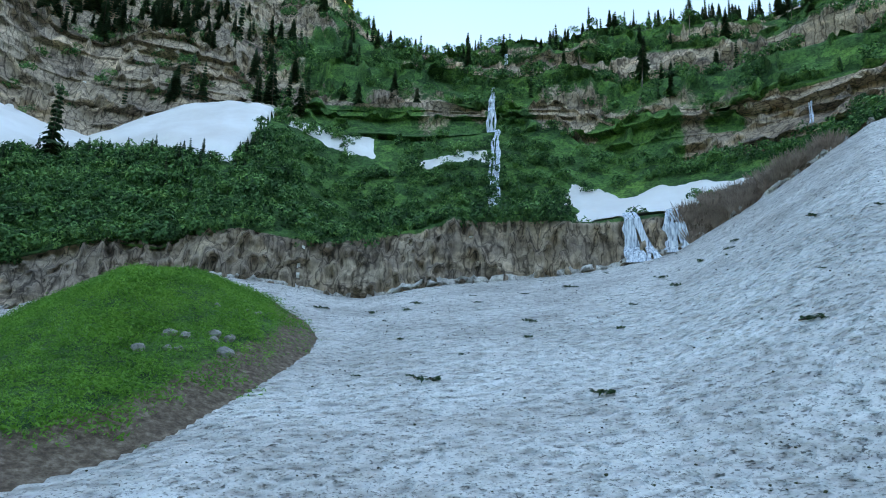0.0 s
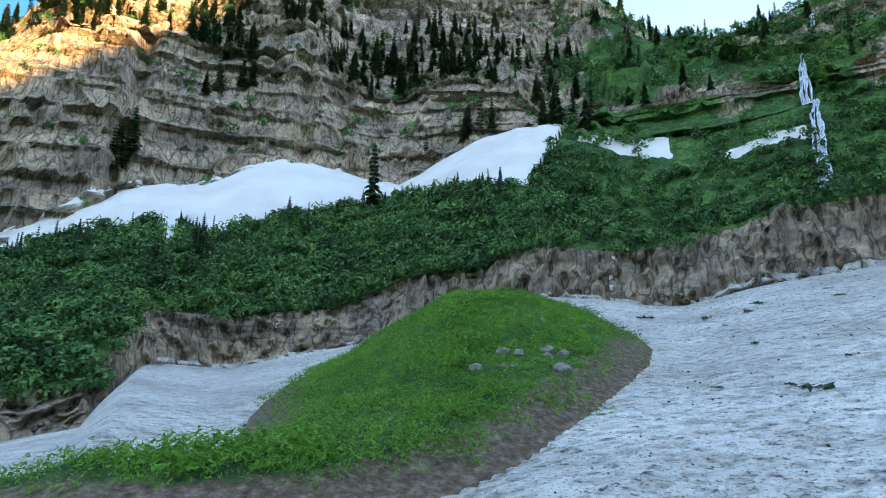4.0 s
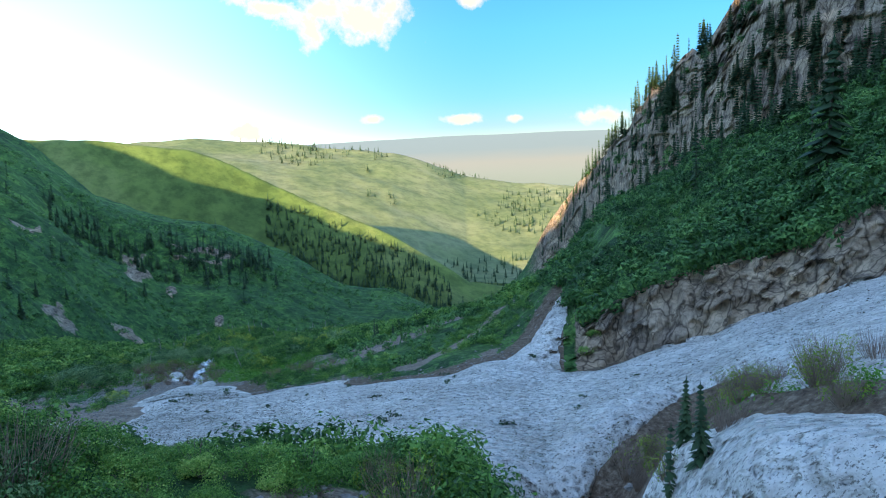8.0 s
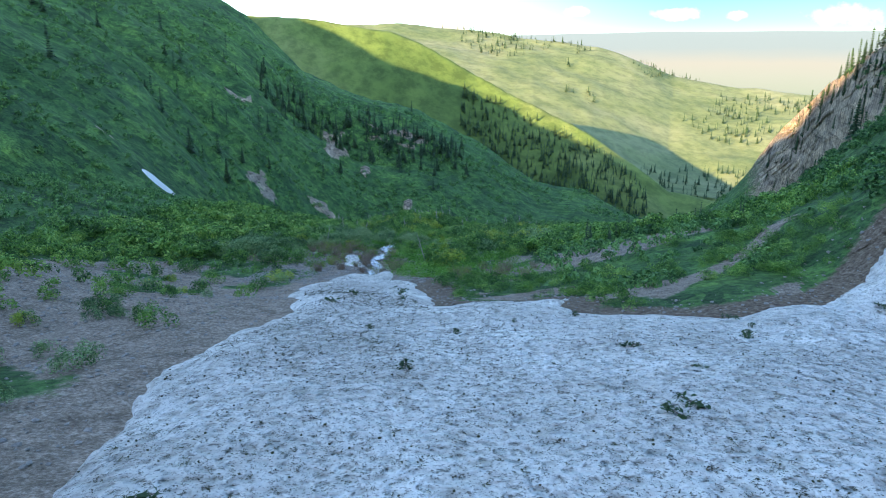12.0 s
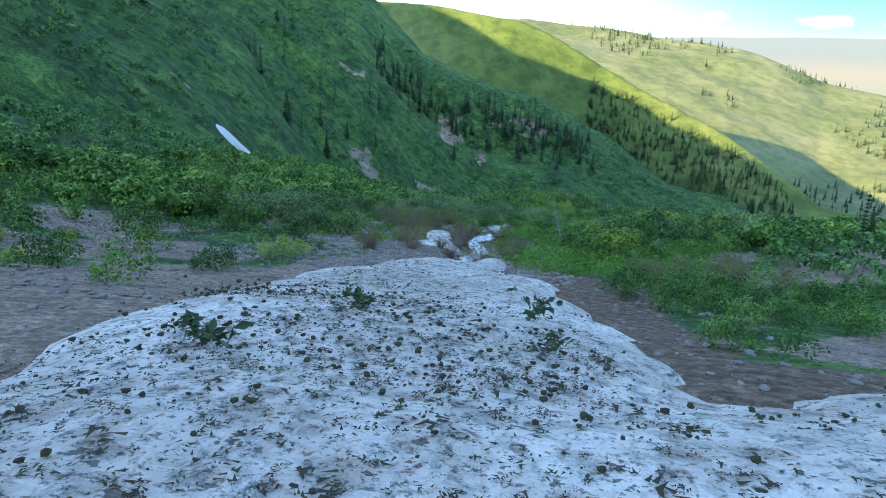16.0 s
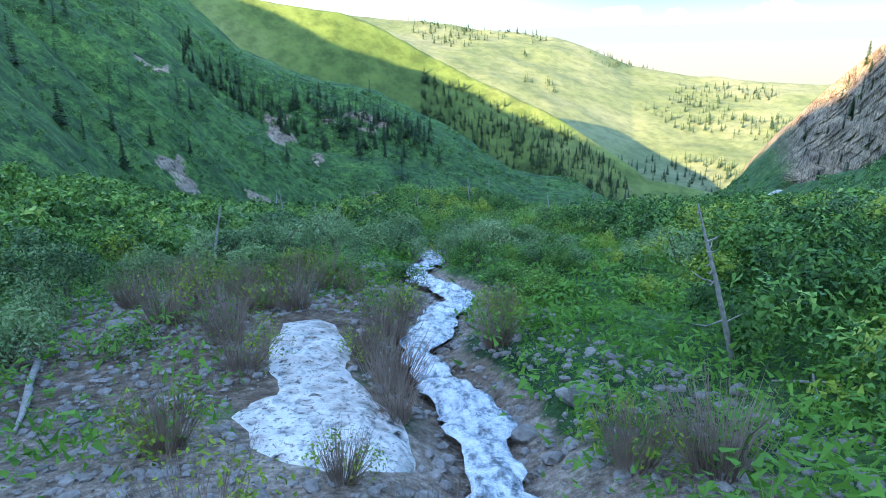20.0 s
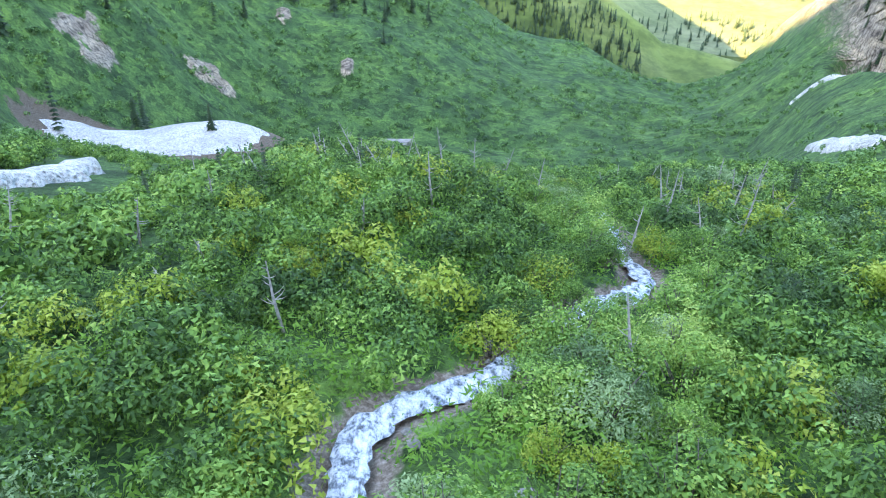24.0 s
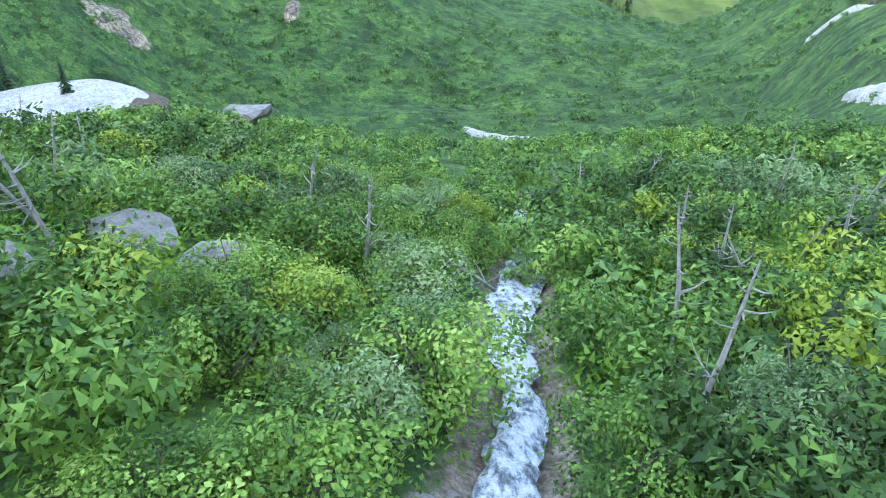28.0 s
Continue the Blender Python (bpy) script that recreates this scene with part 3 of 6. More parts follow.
lift += shelf * (2.2 * fbm(X * 0.05, Y * 0.05, 0, 4, 50) + 11 * smooth(34, 29, DEG) * np.sin(np.pi * np.clip(SHELF_U[None, :], 0, 1)))
R = R + push
Z = Z + lift
X, Y = R * S, R * K

# snow cover
SNOW_LOW = [(49, 1.3), (52.2, 0.91), (56.2, 0.88), (61.0, 0.74), (63.8, 0.65), (65.6, 0.61), (66.4, 0.36), (66.7, 0.26), (67.4, 0.63), (69.4, 0.46), (74.5, 0.56), (77.8, 0.62), (80.7, 0.66), (84.4, 0.89), (87.7, 0.66), (90.8, 0.55), (93.4, 0.47), (95.5, 0.41), (98.6, 0.97), (99.5, 1.3)]
low, = track(SNOW_LOW, DEG)
rough = fbm(X * 0.3, Y * 0.3, 0, 4, 60)
field = np.minimum(np.minimum(inside(SNOWFIELD, X, Y), np.minimum(-mound_in, -hole_in)), creek_off - 1.5) + 0.9 * rough * smooth(40, 55, R) + 0.2 * rough
field = np.where((R < 125) & ((np.arange(N_RING)[None, :] < COUNTS[0] + 4) | (ON_SIDE < 0.5) | (DEG < 26.2) | (DEG < 27.6) & (seg == 2)), field, -5)


def ledge_snow(a0, a1, u0, u1):
    u = SHELF_U[None, :]
    return np.minimum(np.minimum(DEG - a0, a1 - DEG) * 2.2, np.minimum(u - u0, u1 - u) * 60) * (seg == 2) - 3.0 * (seg != 2)


high = np.minimum((SHELF_U[None, :] - low) * 70, (1.06 - SHELF_U[None, :]) * 50) + 1.2 * rough
high = np.where(((seg == 2) | (seg == 3)) & (ON_SIDE > 0.5), high, -5)
PATCHES = [("snowfield", SNOW, field, "wide dirty old snowfield littered with twigs", 0.8),
           ("snow_slope", SNOW_CLEAN, high, "clean snow slope below the high cliff", 2.0),
           ("snow_patch", SNOW_CLEAN, ledge_snow(124.3, 143, 0.0, 0.80) + 4 * rough - 0.3, "snow patch on the ledge above the falls", 0.6),
           ("snow_patch", SNOW_CLEAN, ledge_snow(100, 107, 0.93, 1.02) + 2.5 * rough, "small snow patch under the cliff", 0.6),
           ("snow_patch", SNOW_CLEAN, ledge_snow(110.5, 117.2, 0.87, 0.915) + 2.5 * rough, "small snow patch beside the tall waterfall", 0.6),
           ("snow_patch", SNOW, np.minimum(oval(X, Y, -57, 308, 25, 17, -8), 2 * (Y - 291) + 0.4 * (X + 57)) + 2 * rough, "pond-like snow patch in the shrubs", 0.6),
           ("snow_patch", SNOW_CLEAN, oval(X, Y, -84, 227, 3.6, 7, 0) + 0.5 * rough, "small snow patch on the green slope", 0.5),
           ("snow_patch", SNOW, inside(SMALL, X, Y) + 0.8 * rough, "thin melting snow patch beside the stream", 0.2)]

# zones: rock, soil, gravel
steep = np.abs(np.gradient(Z, axis=1)) / (np.abs(np.gradient(R, axis=1)) + 0.05)
zone = np.zeros((*R.shape, 4), np.float32)
ledgeveg = smooth(0.1, 0.45, fbm(X * 0.04, Y * 0.04, Z * 0.05, 4, 70))
steps_rock = steps * smooth(0.1, 0.8, np.cos(2 * np.pi * 3.2 * u)) * smooth(-0.25, 0.2, fbm(X * 0.03, Y * 0.03, 0, 4, 71))
ledge_back = (seg == 5) * ON_SIDE * (DEG < 102)
zone[..., 0] = np.clip(ledge_back + cliff1 * smooth(26.2, 27.2, DEG) * (1 - 0.8 * smooth(130, 134, DEG)) + wall * (1 - smooth(96, 104, DEG) * smooth(0.0, 0.3, fbm(X * 0.05, Y * 0.05, 0, 3, 72) + 0.1)) * (1 - 0.35 * ledgeveg) + upper * (1 - steps) * (1 - 0.45 * ledgeveg) + steps_rock, 0, 1)
zone[..., 1] = near_side * np.maximum(smooth(3.8, 1.2, mound_in), 0.75 * smooth(25, 19, R))
zone[..., 1] = np.maximum(zone[..., 1], cliff1 * smooth(127, 130, DEG) * 0.9)
stony = smooth(-2, 3, inside([(-14, 42), (-40, 50), (-44, 100), (-30, 126), (-20, 134), (-10.5, 133), (-8, 122), (-8, 100), (-16, 88), (-16, 60)], X, Y))
stony = np.maximum(stony, smooth(-2, 3, inside([(1, 105.5), (9, 104.5), (25, 106), (42, 118), (37, 129), (20, 125.5), (9, 123), (4, 116)], X, Y)))
patch = fbm(X * 0.11, Y * 0.11, 0, 4, 80)
zone[..., 2] = np.maximum(zone[..., 2], stony * smooth(-0.35, 0.15, patch) * np.where(X < 0, smooth(123, 116, Y), 1.0))
zone[..., 1] = np.maximum(zone[..., 1], stony * smooth(-0.5, 0.0, patch) * smooth(116, 123, Y) * (X < 0))
zone[..., 2] = np.maximum(zone[..., 2], smooth(2.4, 0.8, stream_off) * 0.8)
zone[..., 1] = np.maximum(zone[..., 1], 0.9 * smooth(-6, -1.5, np.minimum(oval(X, Y, -57, 308, 25, 17, -8), 2 * (Y - 291) + 0.4 * (X + 57)) + 2 * rough))
zone[..., 1] = np.maximum(zone[..., 1], np.maximum(smooth(3.5, 1.5, creek_off), smooth(-1, 0.5, hole_in)))
scree = inside([(-2, 84), (10, 79), (20, 71), (27, 70), (43, 95), (40, 128), (10, 125), (0, 104)], X, Y)
zone[..., 2] = np.maximum(zone[..., 2], smooth(-1, 3, scree) * smooth(0.02, 0.3, fbm(X * 0.05 + Y * 0.05, Y * 0.16 - X * 0.16, 0, 4, 83)))
zone[..., 2] = np.maximum(zone[..., 2], smooth(-2.0, 1.5, oval(X, Y, 1.8, 15.8, 1.9, 2.2, 0)))
# grey outcrops on the green slope
crag = np.zeros_like(R)
for cx, cy, rx, ry, turn in ((-79, 520, 9, 34, 15), (-52, 490, 5, 15, 15), (-36, 581, 24, 6, 0), (-14, 577, 16, 5, 0), (-48, 560, 20, 4, 0), (-91, 368, 5, 12, 0), (-120, 455, 14, 4, 30), (-123, 520, 10, 4, 30), (-84, 352, 4, 9, 0), (-70, 402, 6, 13, 0), (-103, 243, 3, 9, 20), (-23, 463, 4, 9, 0)):
    crag = np.maximum(crag, smooth(-0.2, 0.5, oval(X, Y, cx, cy, rx, ry, turn) / min(rx, ry) + 1.9 * fbm(X * 0.13, Y * 0.07, 0, 4, 90) - 0.1))
Z += (1 - ON_SIDE) * crag * (4 * fbm(X * 0.09, Y * 0.09, Z * 0.1, 3, 91) + 2)
zone[..., 0] = np.maximum(zone[..., 0], crag * 0.72 * (ON_SIDE < 0.5))
zone[..., 1] = np.maximum(zone[..., 1], smooth(-5, -1.0, inside(SNOWFIELD, X, Y) + 3.0 * patch) * (ON_SIDE < 0.9) * (R > 38) * (R < 135) * np.where(X < -4, 0.35, 1.0))
zone[..., 2] = np.maximum(zone[..., 2], smooth(-8, -1.0, inside(SNOWFIELD, X, Y) + 3.0 * patch) * (ON_SIDE < 0.9) * (X < -4) * (R > 38) * (R < 135))


def sheet(name, keep, lift, mat, attr=None, parent=None, grid=None):
    """The cells of a land grid whose four corners are kept, as one mesh."""
    X, Y, Z = grid or (GX, GY, GZ)
    n, m = X.shape
    quad = keep[:-1, :-1] & keep[1:, :-1] & keep[1:, 1:] & keep[:-1, 1:]
    i, j = np.nonzero(quad)
    flat = np.arange(n * m).reshape(n, m)
    faces = np.stack([flat[i, j], flat[i + 1, j], flat[i + 1, j + 1], flat[i, j + 1]], 1)
    used, faces = np.unique(faces, return_inverse=True)
    faces = faces.reshape(-1, 4)[:, ::-1]
    co = np.stack([X, Y, Z + lift], -1).reshape(-1, 3)[used]
    me = bpy.data.meshes.new(name)
    me.vertices.add(len(co))
    me.vertices.foreach_set("co", co.ravel())
    me.loops.add(faces.size)
    me.loops.foreach_set("vertex_index", faces.ravel().astype(np.int32))
    me.polygons.add(len(faces))
    me.polygons.foreach_set("loop_start", np.arange(0, faces.size, 4, dtype=np.int32))
    me.polygons.foreach_set("use_smooth", np.ones(len(faces), bool))
    if attr is not None:
        a = me.color_attributes.new("zone", "FLOAT_COLOR", "POINT")
        a.data.foreach_set("color", attr.reshape(-1, 4)[used].ravel())
    me.update(calc_edges=True)
    me.materials.append(mat)
    ob = new(name, me)
    ob.parent = parent
    return ob


GX, GY, GZ = X, Y, Z
ground = tagged(sheet("ground", np.ones(R.shape, bool), 0 * R, GROUND, zone), "mountain valley ground with grass, soil and cliffs", "ground", kind="structure")
for name, mat, mask, label, thick in PATCHES:
    depth = thick * np.sqrt(np.clip(mask, 0, 4) / 4) + 0.3 * np.clip(mask, -2, 0)
    tagged(sheet(name, mask > -1.0, depth, mat), label, "snow", kind="structure")
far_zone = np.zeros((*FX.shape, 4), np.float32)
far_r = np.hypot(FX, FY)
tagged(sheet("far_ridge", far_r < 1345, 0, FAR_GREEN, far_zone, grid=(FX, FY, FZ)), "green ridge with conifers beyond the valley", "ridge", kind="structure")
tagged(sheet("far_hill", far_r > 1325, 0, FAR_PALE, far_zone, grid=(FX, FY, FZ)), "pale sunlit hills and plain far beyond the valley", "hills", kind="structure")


# ---- helpers for things ----
def part(name, me, mat, parent=None, label=""):
    """One mesh object, under a thing or under a part."""
    if isinstance(me, bmesh.types.BMesh):
        bm, me = me, bpy.data.meshes.new(name)
        bm.to_mesh(me)
        bm.free()
    if mat and not me.materials:
        me.materials.append(mat)
    ob = new(name, me)
    ob.parent = parent
    if label:
        ob["label"] = label
    return ob


def mesh_of(name, co, faces, mat, flat=False):
    """A mesh from arrays of corners and of quads (or triangles)."""
    me = bpy.data.meshes.new(name)
    co, faces = np.asarray(co, np.float32), np.asarray(faces, np.int32)
    k = faces.shape[1]
    me.vertices.add(len(co))
    me.vertices.foreach_set("co", co.ravel())
    me.loops.add(faces.size)
    me.loops.foreach_set("vertex_index", faces.ravel())
    me.polygons.add(len(faces))
    me.polygons.foreach_set("loop_start", np.arange(0, faces.size, k, dtype=np.int32))
    me.polygons.foreach_set("use_smooth", np.full(len(faces), not flat))
    me.update(calc_edges=True)
    me.materials.append(mat)
    return me


R_UP = np.maximum.accumulate(R, axis=1)


def height(x, y):
    """The ground's height under points."""
    x, y = np.atleast_1d(x).astype(float), np.atleast_1d(y).astype(float)
    deg = (np.degrees(np.arctan2(x, y)) + 48) % 360 - 48
    col = np.interp(deg, np.degrees(AZ), np.arange(len(AZ)))
    r, out = np.hypot(x, y), np.empty(len(x))
    whole = col.astype(int)
    for i in np.unique(whole):
        pick = np.nonzero(whole == i)[0]
        k = min(i + 1, len(AZ) - 1)
        a, b = np.interp(r[pick], R_UP[i], Z[i]), np.interp(r[pick], R_UP[k], Z[k])
        out[pick] = a + (col[pick] - i) * (b - a)
    return out


def polar(deg, r):
    return r * np.sin(np.radians(deg)), r * np.cos(np.radians(deg))


RNG = np.random.default_rng(7)


def unit(v):
    return v / (np.linalg.norm(v, axis=-1, keepdims=True) + 1e-9)


def kites(at, out, size, rng, long=1.6, tri=False, wild=0.55):
    """Leaf-shaped quads at points, facing roughly along out."""
    n = len(at)
    nrm = unit(out + wild * rng.normal(size=(n, 3)))
    along = unit(np.cross(nrm, rng.normal(size=(n, 3))))
    side = np.cross(nrm, along)
    s = (size * rng.uniform(0.6, 1.3, n))[:, None]
    if tri:
        co = np.stack([at - along * s * long / 2 + side * s * 0.45, at + along * s * long / 2, at - along * s * long / 2 - side * s * 0.45], 1)
        return co.reshape(-1, 3), np.arange(3 * n).reshape(-1, 3)
    co = np.stack([at - along * s * long / 2, at + side * s / 2 + nrm * s * 0.12, at + along * s * long / 2 - nrm * s * 0.15, at - side * s / 2 + nrm * s * 0.12], 1)
    return co.reshape(-1, 3), np.arange(4 * n).reshape(-1, 4)


def lobes(n_lobes, leaves, wide, tall, size, rng, long=1.6, hollow=0.55, tri=False):
    """Foliage of a shrub: leaves over several rounded lobes."""
    ang = rng.uniform(0, 2 * np.pi, n_lobes)
    rad = wide / 2 * np.sqrt(rng.uniform(0, 0.75, n_lobes))
    c = np.stack([rad * np.cos(ang), rad * np.sin(ang), tall * (0.72 - 0.5 * (rad / (wide / 2)) ** 2) * rng.uniform(0.75, 1.15, n_lobes)], 1)
    big = wide * rng.uniform(0.12, 0.26, n_lobes)
    pick = rng.integers(0, n_lobes, leaves)
    d = unit(rng.normal(size=(leaves, 3)) + (0, 0, 0.45))
    at = c[pick] + d * (big[pick] * rng.uniform(hollow, 1.12, leaves) ** 0.6)[:, None] * (1, 1, 1.1)
    at[:, 2] = np.maximum(at[:, 2], 0.05 * tall)
    return kites(at, d + (0, 0, 0.12), size, rng, long, tri, 0.36)


def rod(points, radii, sides=5):
    """A tapered bent stick through points: corners and quads."""
    pts = np.asarray(points, float)
    t = unit(np.gradient(pts, axis=0))
    up = np.where(np.abs(t[:, 2:3]) > 0.9, [[1.0, 0, 0]], [[0, 0, 1.0]])
    u = unit(np.cross(t, up))
    v = np.cross(t, u)
    a = np.linspace(0, 2 * np.pi, sides, endpoint=False)
    ring = pts[:, None] + np.asarray(radii)[:, None, None] * (np.cos(a)[None, :, None] * u[:, None] + np.sin(a)[None, :, None] * v[:, None])
    faces = [(k * sides + j, k * sides + (j + 1) % sides, (k + 1) * sides + (j + 1) % sides, (k + 1) * sides + j) for k in range(len(pts) - 1) for j in range(sides)]
    return ring.reshape(-1, 3), np.array(faces)


def joined(pieces):
    co, fa, n = [], [], 0
    for c, f in pieces:
        co.append(c), fa.append(f + n)
        n += len(c)
    return np.concatenate(co), np.concatenate(fa)


def stems(n, wide, tall, thick, rng):
    out = []
    for _ in range(n):
        a, r = rng.uniform(0, 2 * np.pi), wide * rng.uniform(0.15, 0.42)
        top = np.array([r * math.cos(a), r * math.sin(a), tall * rng.uniform(0.6, 0.95)])
        mid = top * (0.45, 0.45, 0.55) + rng.normal(size=3) * 0.06 * tall
        out.append(rod([(0, 0, -0.3), mid, top], (thick, thick * 0.7, thick * 0.25), 4))
    return joined(out)


def strewn(template, x, y, z, scale, turn, tall=None):
    """Many copies of one template as arrays."""
    co, fa = template
    c, s = np.cos(turn), np.sin(turn)
    sc = np.asarray(scale)[:, None]
    px = (c[:, None] * co[None, :, 0] - s[:, None] * co[None, :, 1]) * sc + x[:, None]
    py = (s[:, None] * co[None, :, 0] + c[:, None] * co[None, :, 1]) * sc + y[:, None]
    pz = co[None, :, 2] * (sc if tall is None else np.asarray(tall)[:, None]) + z[:, None]
    faces = (fa[None] + len(co) * np.arange(len(x))[:, None, None]).reshape(-1, fa.shape[1])
    return np.stack([px, py, pz], -1).reshape(-1, 3), faces


# ---- foliage materials ----
def foliage(name, stops, spread=0.42, wide=0.12, glow=0.15):
    """Leaves: hue changes from shrub to shrub and from leaf to leaf, some light passes through."""
    m = bpy.data.materials.new(name)
    m.use_nodes = True
    nt = m.node_tree
    b, out = nt.nodes["Principled BSDF"], nt.nodes["Material Output"]
    b.inputs["Roughness"].default_value = 0.62
    b.inputs["Specular IOR Level"].default_value = 0.25
    geo = nt.nodes.new("ShaderNodeNewGeometry")
    info = nt.nodes.new("ShaderNodeObjectInfo")
    fac = maths(nt, "MULTIPLY", geo.outputs["Random Per Island"], spread)
    for value, amount in ((info.outputs["Random"], 0.25), (cells(nt, 1.25), 0.42), (cells(nt, 0.3), 0.40), (noise_of(nt, wide, 2, 0.6), 0.7)):
        fac = maths(nt, "ADD", fac, maths(nt, "MULTIPLY", value, amount))
    fac2 = maths(nt, "SUBTRACT", fac, 0.36 + 0.5 * spread, True)
    c = ramp(nt, fac2, stops)
    nt.links.new(c, b.inputs["Base Color"])
    tr = nt.nodes.new("ShaderNodeBsdfTranslucent")
    nt.links.new(c, tr.inputs[0])
    mx = nt.nodes.new("ShaderNodeMixShader")
    mx.inputs[0].default_value = glow
    nt.links.new(b.outputs[0], mx.inputs[1])
    nt.links.new(tr.outputs[0], mx.inputs[2])
    nt.links.new(mx.outputs[0], out.inputs[0])
    return m


LEAF = foliage("shrub_leaves", [(0.0, (0.024, 0.072, 0.02)), (0.3, (0.05, 0.15, 0.035)), (0.6, (0.14, 0.33, 0.065)), (0.85, (0.27, 0.48, 0.10)), (1.0, (0.42, 0.58, 0.15))])
SLOPE_LEAF = foliage("slope_leaves", [(0.0, (0.015, 0.05, 0.016)), (0.4, (0.055, 0.165, 0.052)), (0.75, (0.135, 0.32, 0.09)), (1.0, (0.23, 0.44, 0.13))])
WILLOW = foliage("willow_leaves", [(0.0, (0.03, 0.08, 0.035)), (0.4, (0.13, 0.27, 0.10)), (1.0, (0.40, 0.55, 0.26))])
YELLOW = foliage("yellow_green_leaves", [(0.0, (0.09, 0.17, 0.02)), (0.5, (0.26, 0.38, 0.045)), (1.0, (0.44, 0.52, 0.10))])
NEEDLE = foliage("spruce_needles", [(0.0, (0.024, 0.058, 0.028)), (0.5, (0.045, 0.095, 0.042)), (1.0, (0.075, 0.13, 0.055))], 0.3, 0.1, 0.12)
GRASS = foliage("meadow_grass", [(0.0, (0.06, 0.18, 0.03)), (0.4, (0.11, 0.32, 0.045)), (1.0, (0.20, 0.44, 0.07))], 0.35, 0.2, 0.35)
BARK = material("grey_bark", lambda nt: ramp(nt, noise_of(nt, 9, 4, 0.6), [(0.3, (0.09, 0.07, 0.055)), (0.7, (0.24, 0.20, 0.17))]), 0.9)
TWIG = material("red_brown_twigs", lambda nt: ramp(nt, noise_of(nt, 1.2, 3, 0.6), [(0.3, (0.22, 0.145, 0.11)), (0.7, (0.46, 0.33, 0.25))]), 0.85)
DEAD = material("bleached_wood", lambda nt: ramp(nt, noise_of(nt, 6, 4, 0.6), [(0.3, (0.26, 0.23, 0.2)), (0.7, (0.5, 0.46, 0.42))]), 0.85)


# ---- trees ----
def spruce(tall, wide, tiers, rng, arms=7):
    """Crown and trunk of a spruce, narrow, with drooping uneven tiers."""
    co, fa, n = [], [], 0
    for k in range(tiers):
        f = (k + 0.3) / tiers
        z = tall * (0.10 + 0.88 * f)
        reach = wide / 2 * (1 - f) ** 0.8 * rng.uniform(0.75, 1.15) + 0.03 * tall * 0.4
        for j in range(arms):
            a = 2 * np.pi * (j + rng.uniform(-0.4, 0.4)) / arms + k * 0.7
            rr = reach * rng.uniform(0.6, 1.2)
            d = np.array([math.cos(a), math.sin(a), 0])
            s = np.array([-d[1], d[0], 0])
            w = max(0.16 * rr, 0.02 * tall) * rng.uniform(1.2, 2.2)
            drop = 0.35 * rr * rng.uniform(0.5, 1.5)
            p0 = np.array([0, 0, z + 0.02 * tall])
            p1 = d * rr * 0.55 + (0, 0, z - 0.15 * drop)
            p2 = d * rr + (0, 0, z - drop)
            co += [p0, p1 + s * w - (0, 0, 0.25 * w), p2, p1 - s * w - (0, 0, 0.25 * w), p1 - (0, 0, 0.9 * w), ]
            fa += [(n, n + 1, n + 2, n + 3), (n, n + 1, n + 4, n + 3)]
            n += 5
    top = np.array([(0.012 * tall, 0, 0.93 * tall), (0, 0.012 * tall, 0.93 * tall), (-0.012 * tall, 0, 0.93 * tall), (0, 0, 1.03 * tall)])
    co += list(top)
    fa.append((n, n + 1, n + 2, n + 3))
    trunk = rod([(0, 0, -0.6), (0, 0, tall * 0.5), (0, 0, tall * 0.95)], (0.016 * tall, 0.011 * tall, 0.003 * tall), 6)
    return (np.array(co, float), np.array(fa)), trunk


SPRUCES = []
for k, (tiers, arms, slim) in enumerate(((16, 8, 0.34), (13, 7, 0.28), (15, 7, 0.40), (11, 6, 0.24))):
    crown, trunk = spruce(1.0, slim, tiers, np.random.default_rng(100 + k), arms)
    SPRUCES.append((crown, mesh_of("crown", *crown, NEEDLE, True), mesh_of("trunk", *trunk, BARK)))


def plant_spruce(x, y, z, tall, label, group="", k=0, name="spruce_tree"):
    tree = tagged(new(name), label, "tree", group)
    tree.matrix_world = Matrix.LocRotScale((x, y, z), Euler((RNG.normal() * 0.03, RNG.normal() * 0.03, RNG.uniform(0, 6.28))), (tall * RNG.uniform(0.9, 1.1), tall * RNG.uniform(0.9, 1.1), tall))
    part("crown", SPRUCES[k][1], NEEDLE, tree)
    part("trunk", SPRUCES[k][2], BARK, tree)
    return tree


def side_spot(deg, ring):
    """A point of the land grid by compass angle and ring number."""
    i = int(np.argmin(np.abs(np.degrees(AZ) - deg)))
    j = int(min(max(ring, 0), N_RING - 1))
    return X[i, j], Y[i, j], Z[i, j]


def shelf_ring(u):
    return COUNTS[0] + COUNTS[1] + u * COUNTS[2]


def wall_ring(u):
    return sum(COUNTS[:3]) + u * COUNTS[3]


def upper_ring(u):
    return sum(COUNTS[:4]) + u * COUNTS[4]


# the tall spruce beside the snow slope, and the one down the valley
x, y, z = side_spot(82.3, shelf_ring(0.60))
plant_spruce(x, y, z, 14.5, "tall dark spruce standing alone below the snow slope", k=0)
x, y, z = side_spot(45.0, shelf_ring(0.30))
plant_spruce(x, y, z, 17, "tall dark spruce on the shrubby slope", k=2)
z, = height(21.7, 125.5)
plant_spruce(21.7, 125.5, z, 4.8, "dark spruce alone on the shoulder of the slope", k=1)
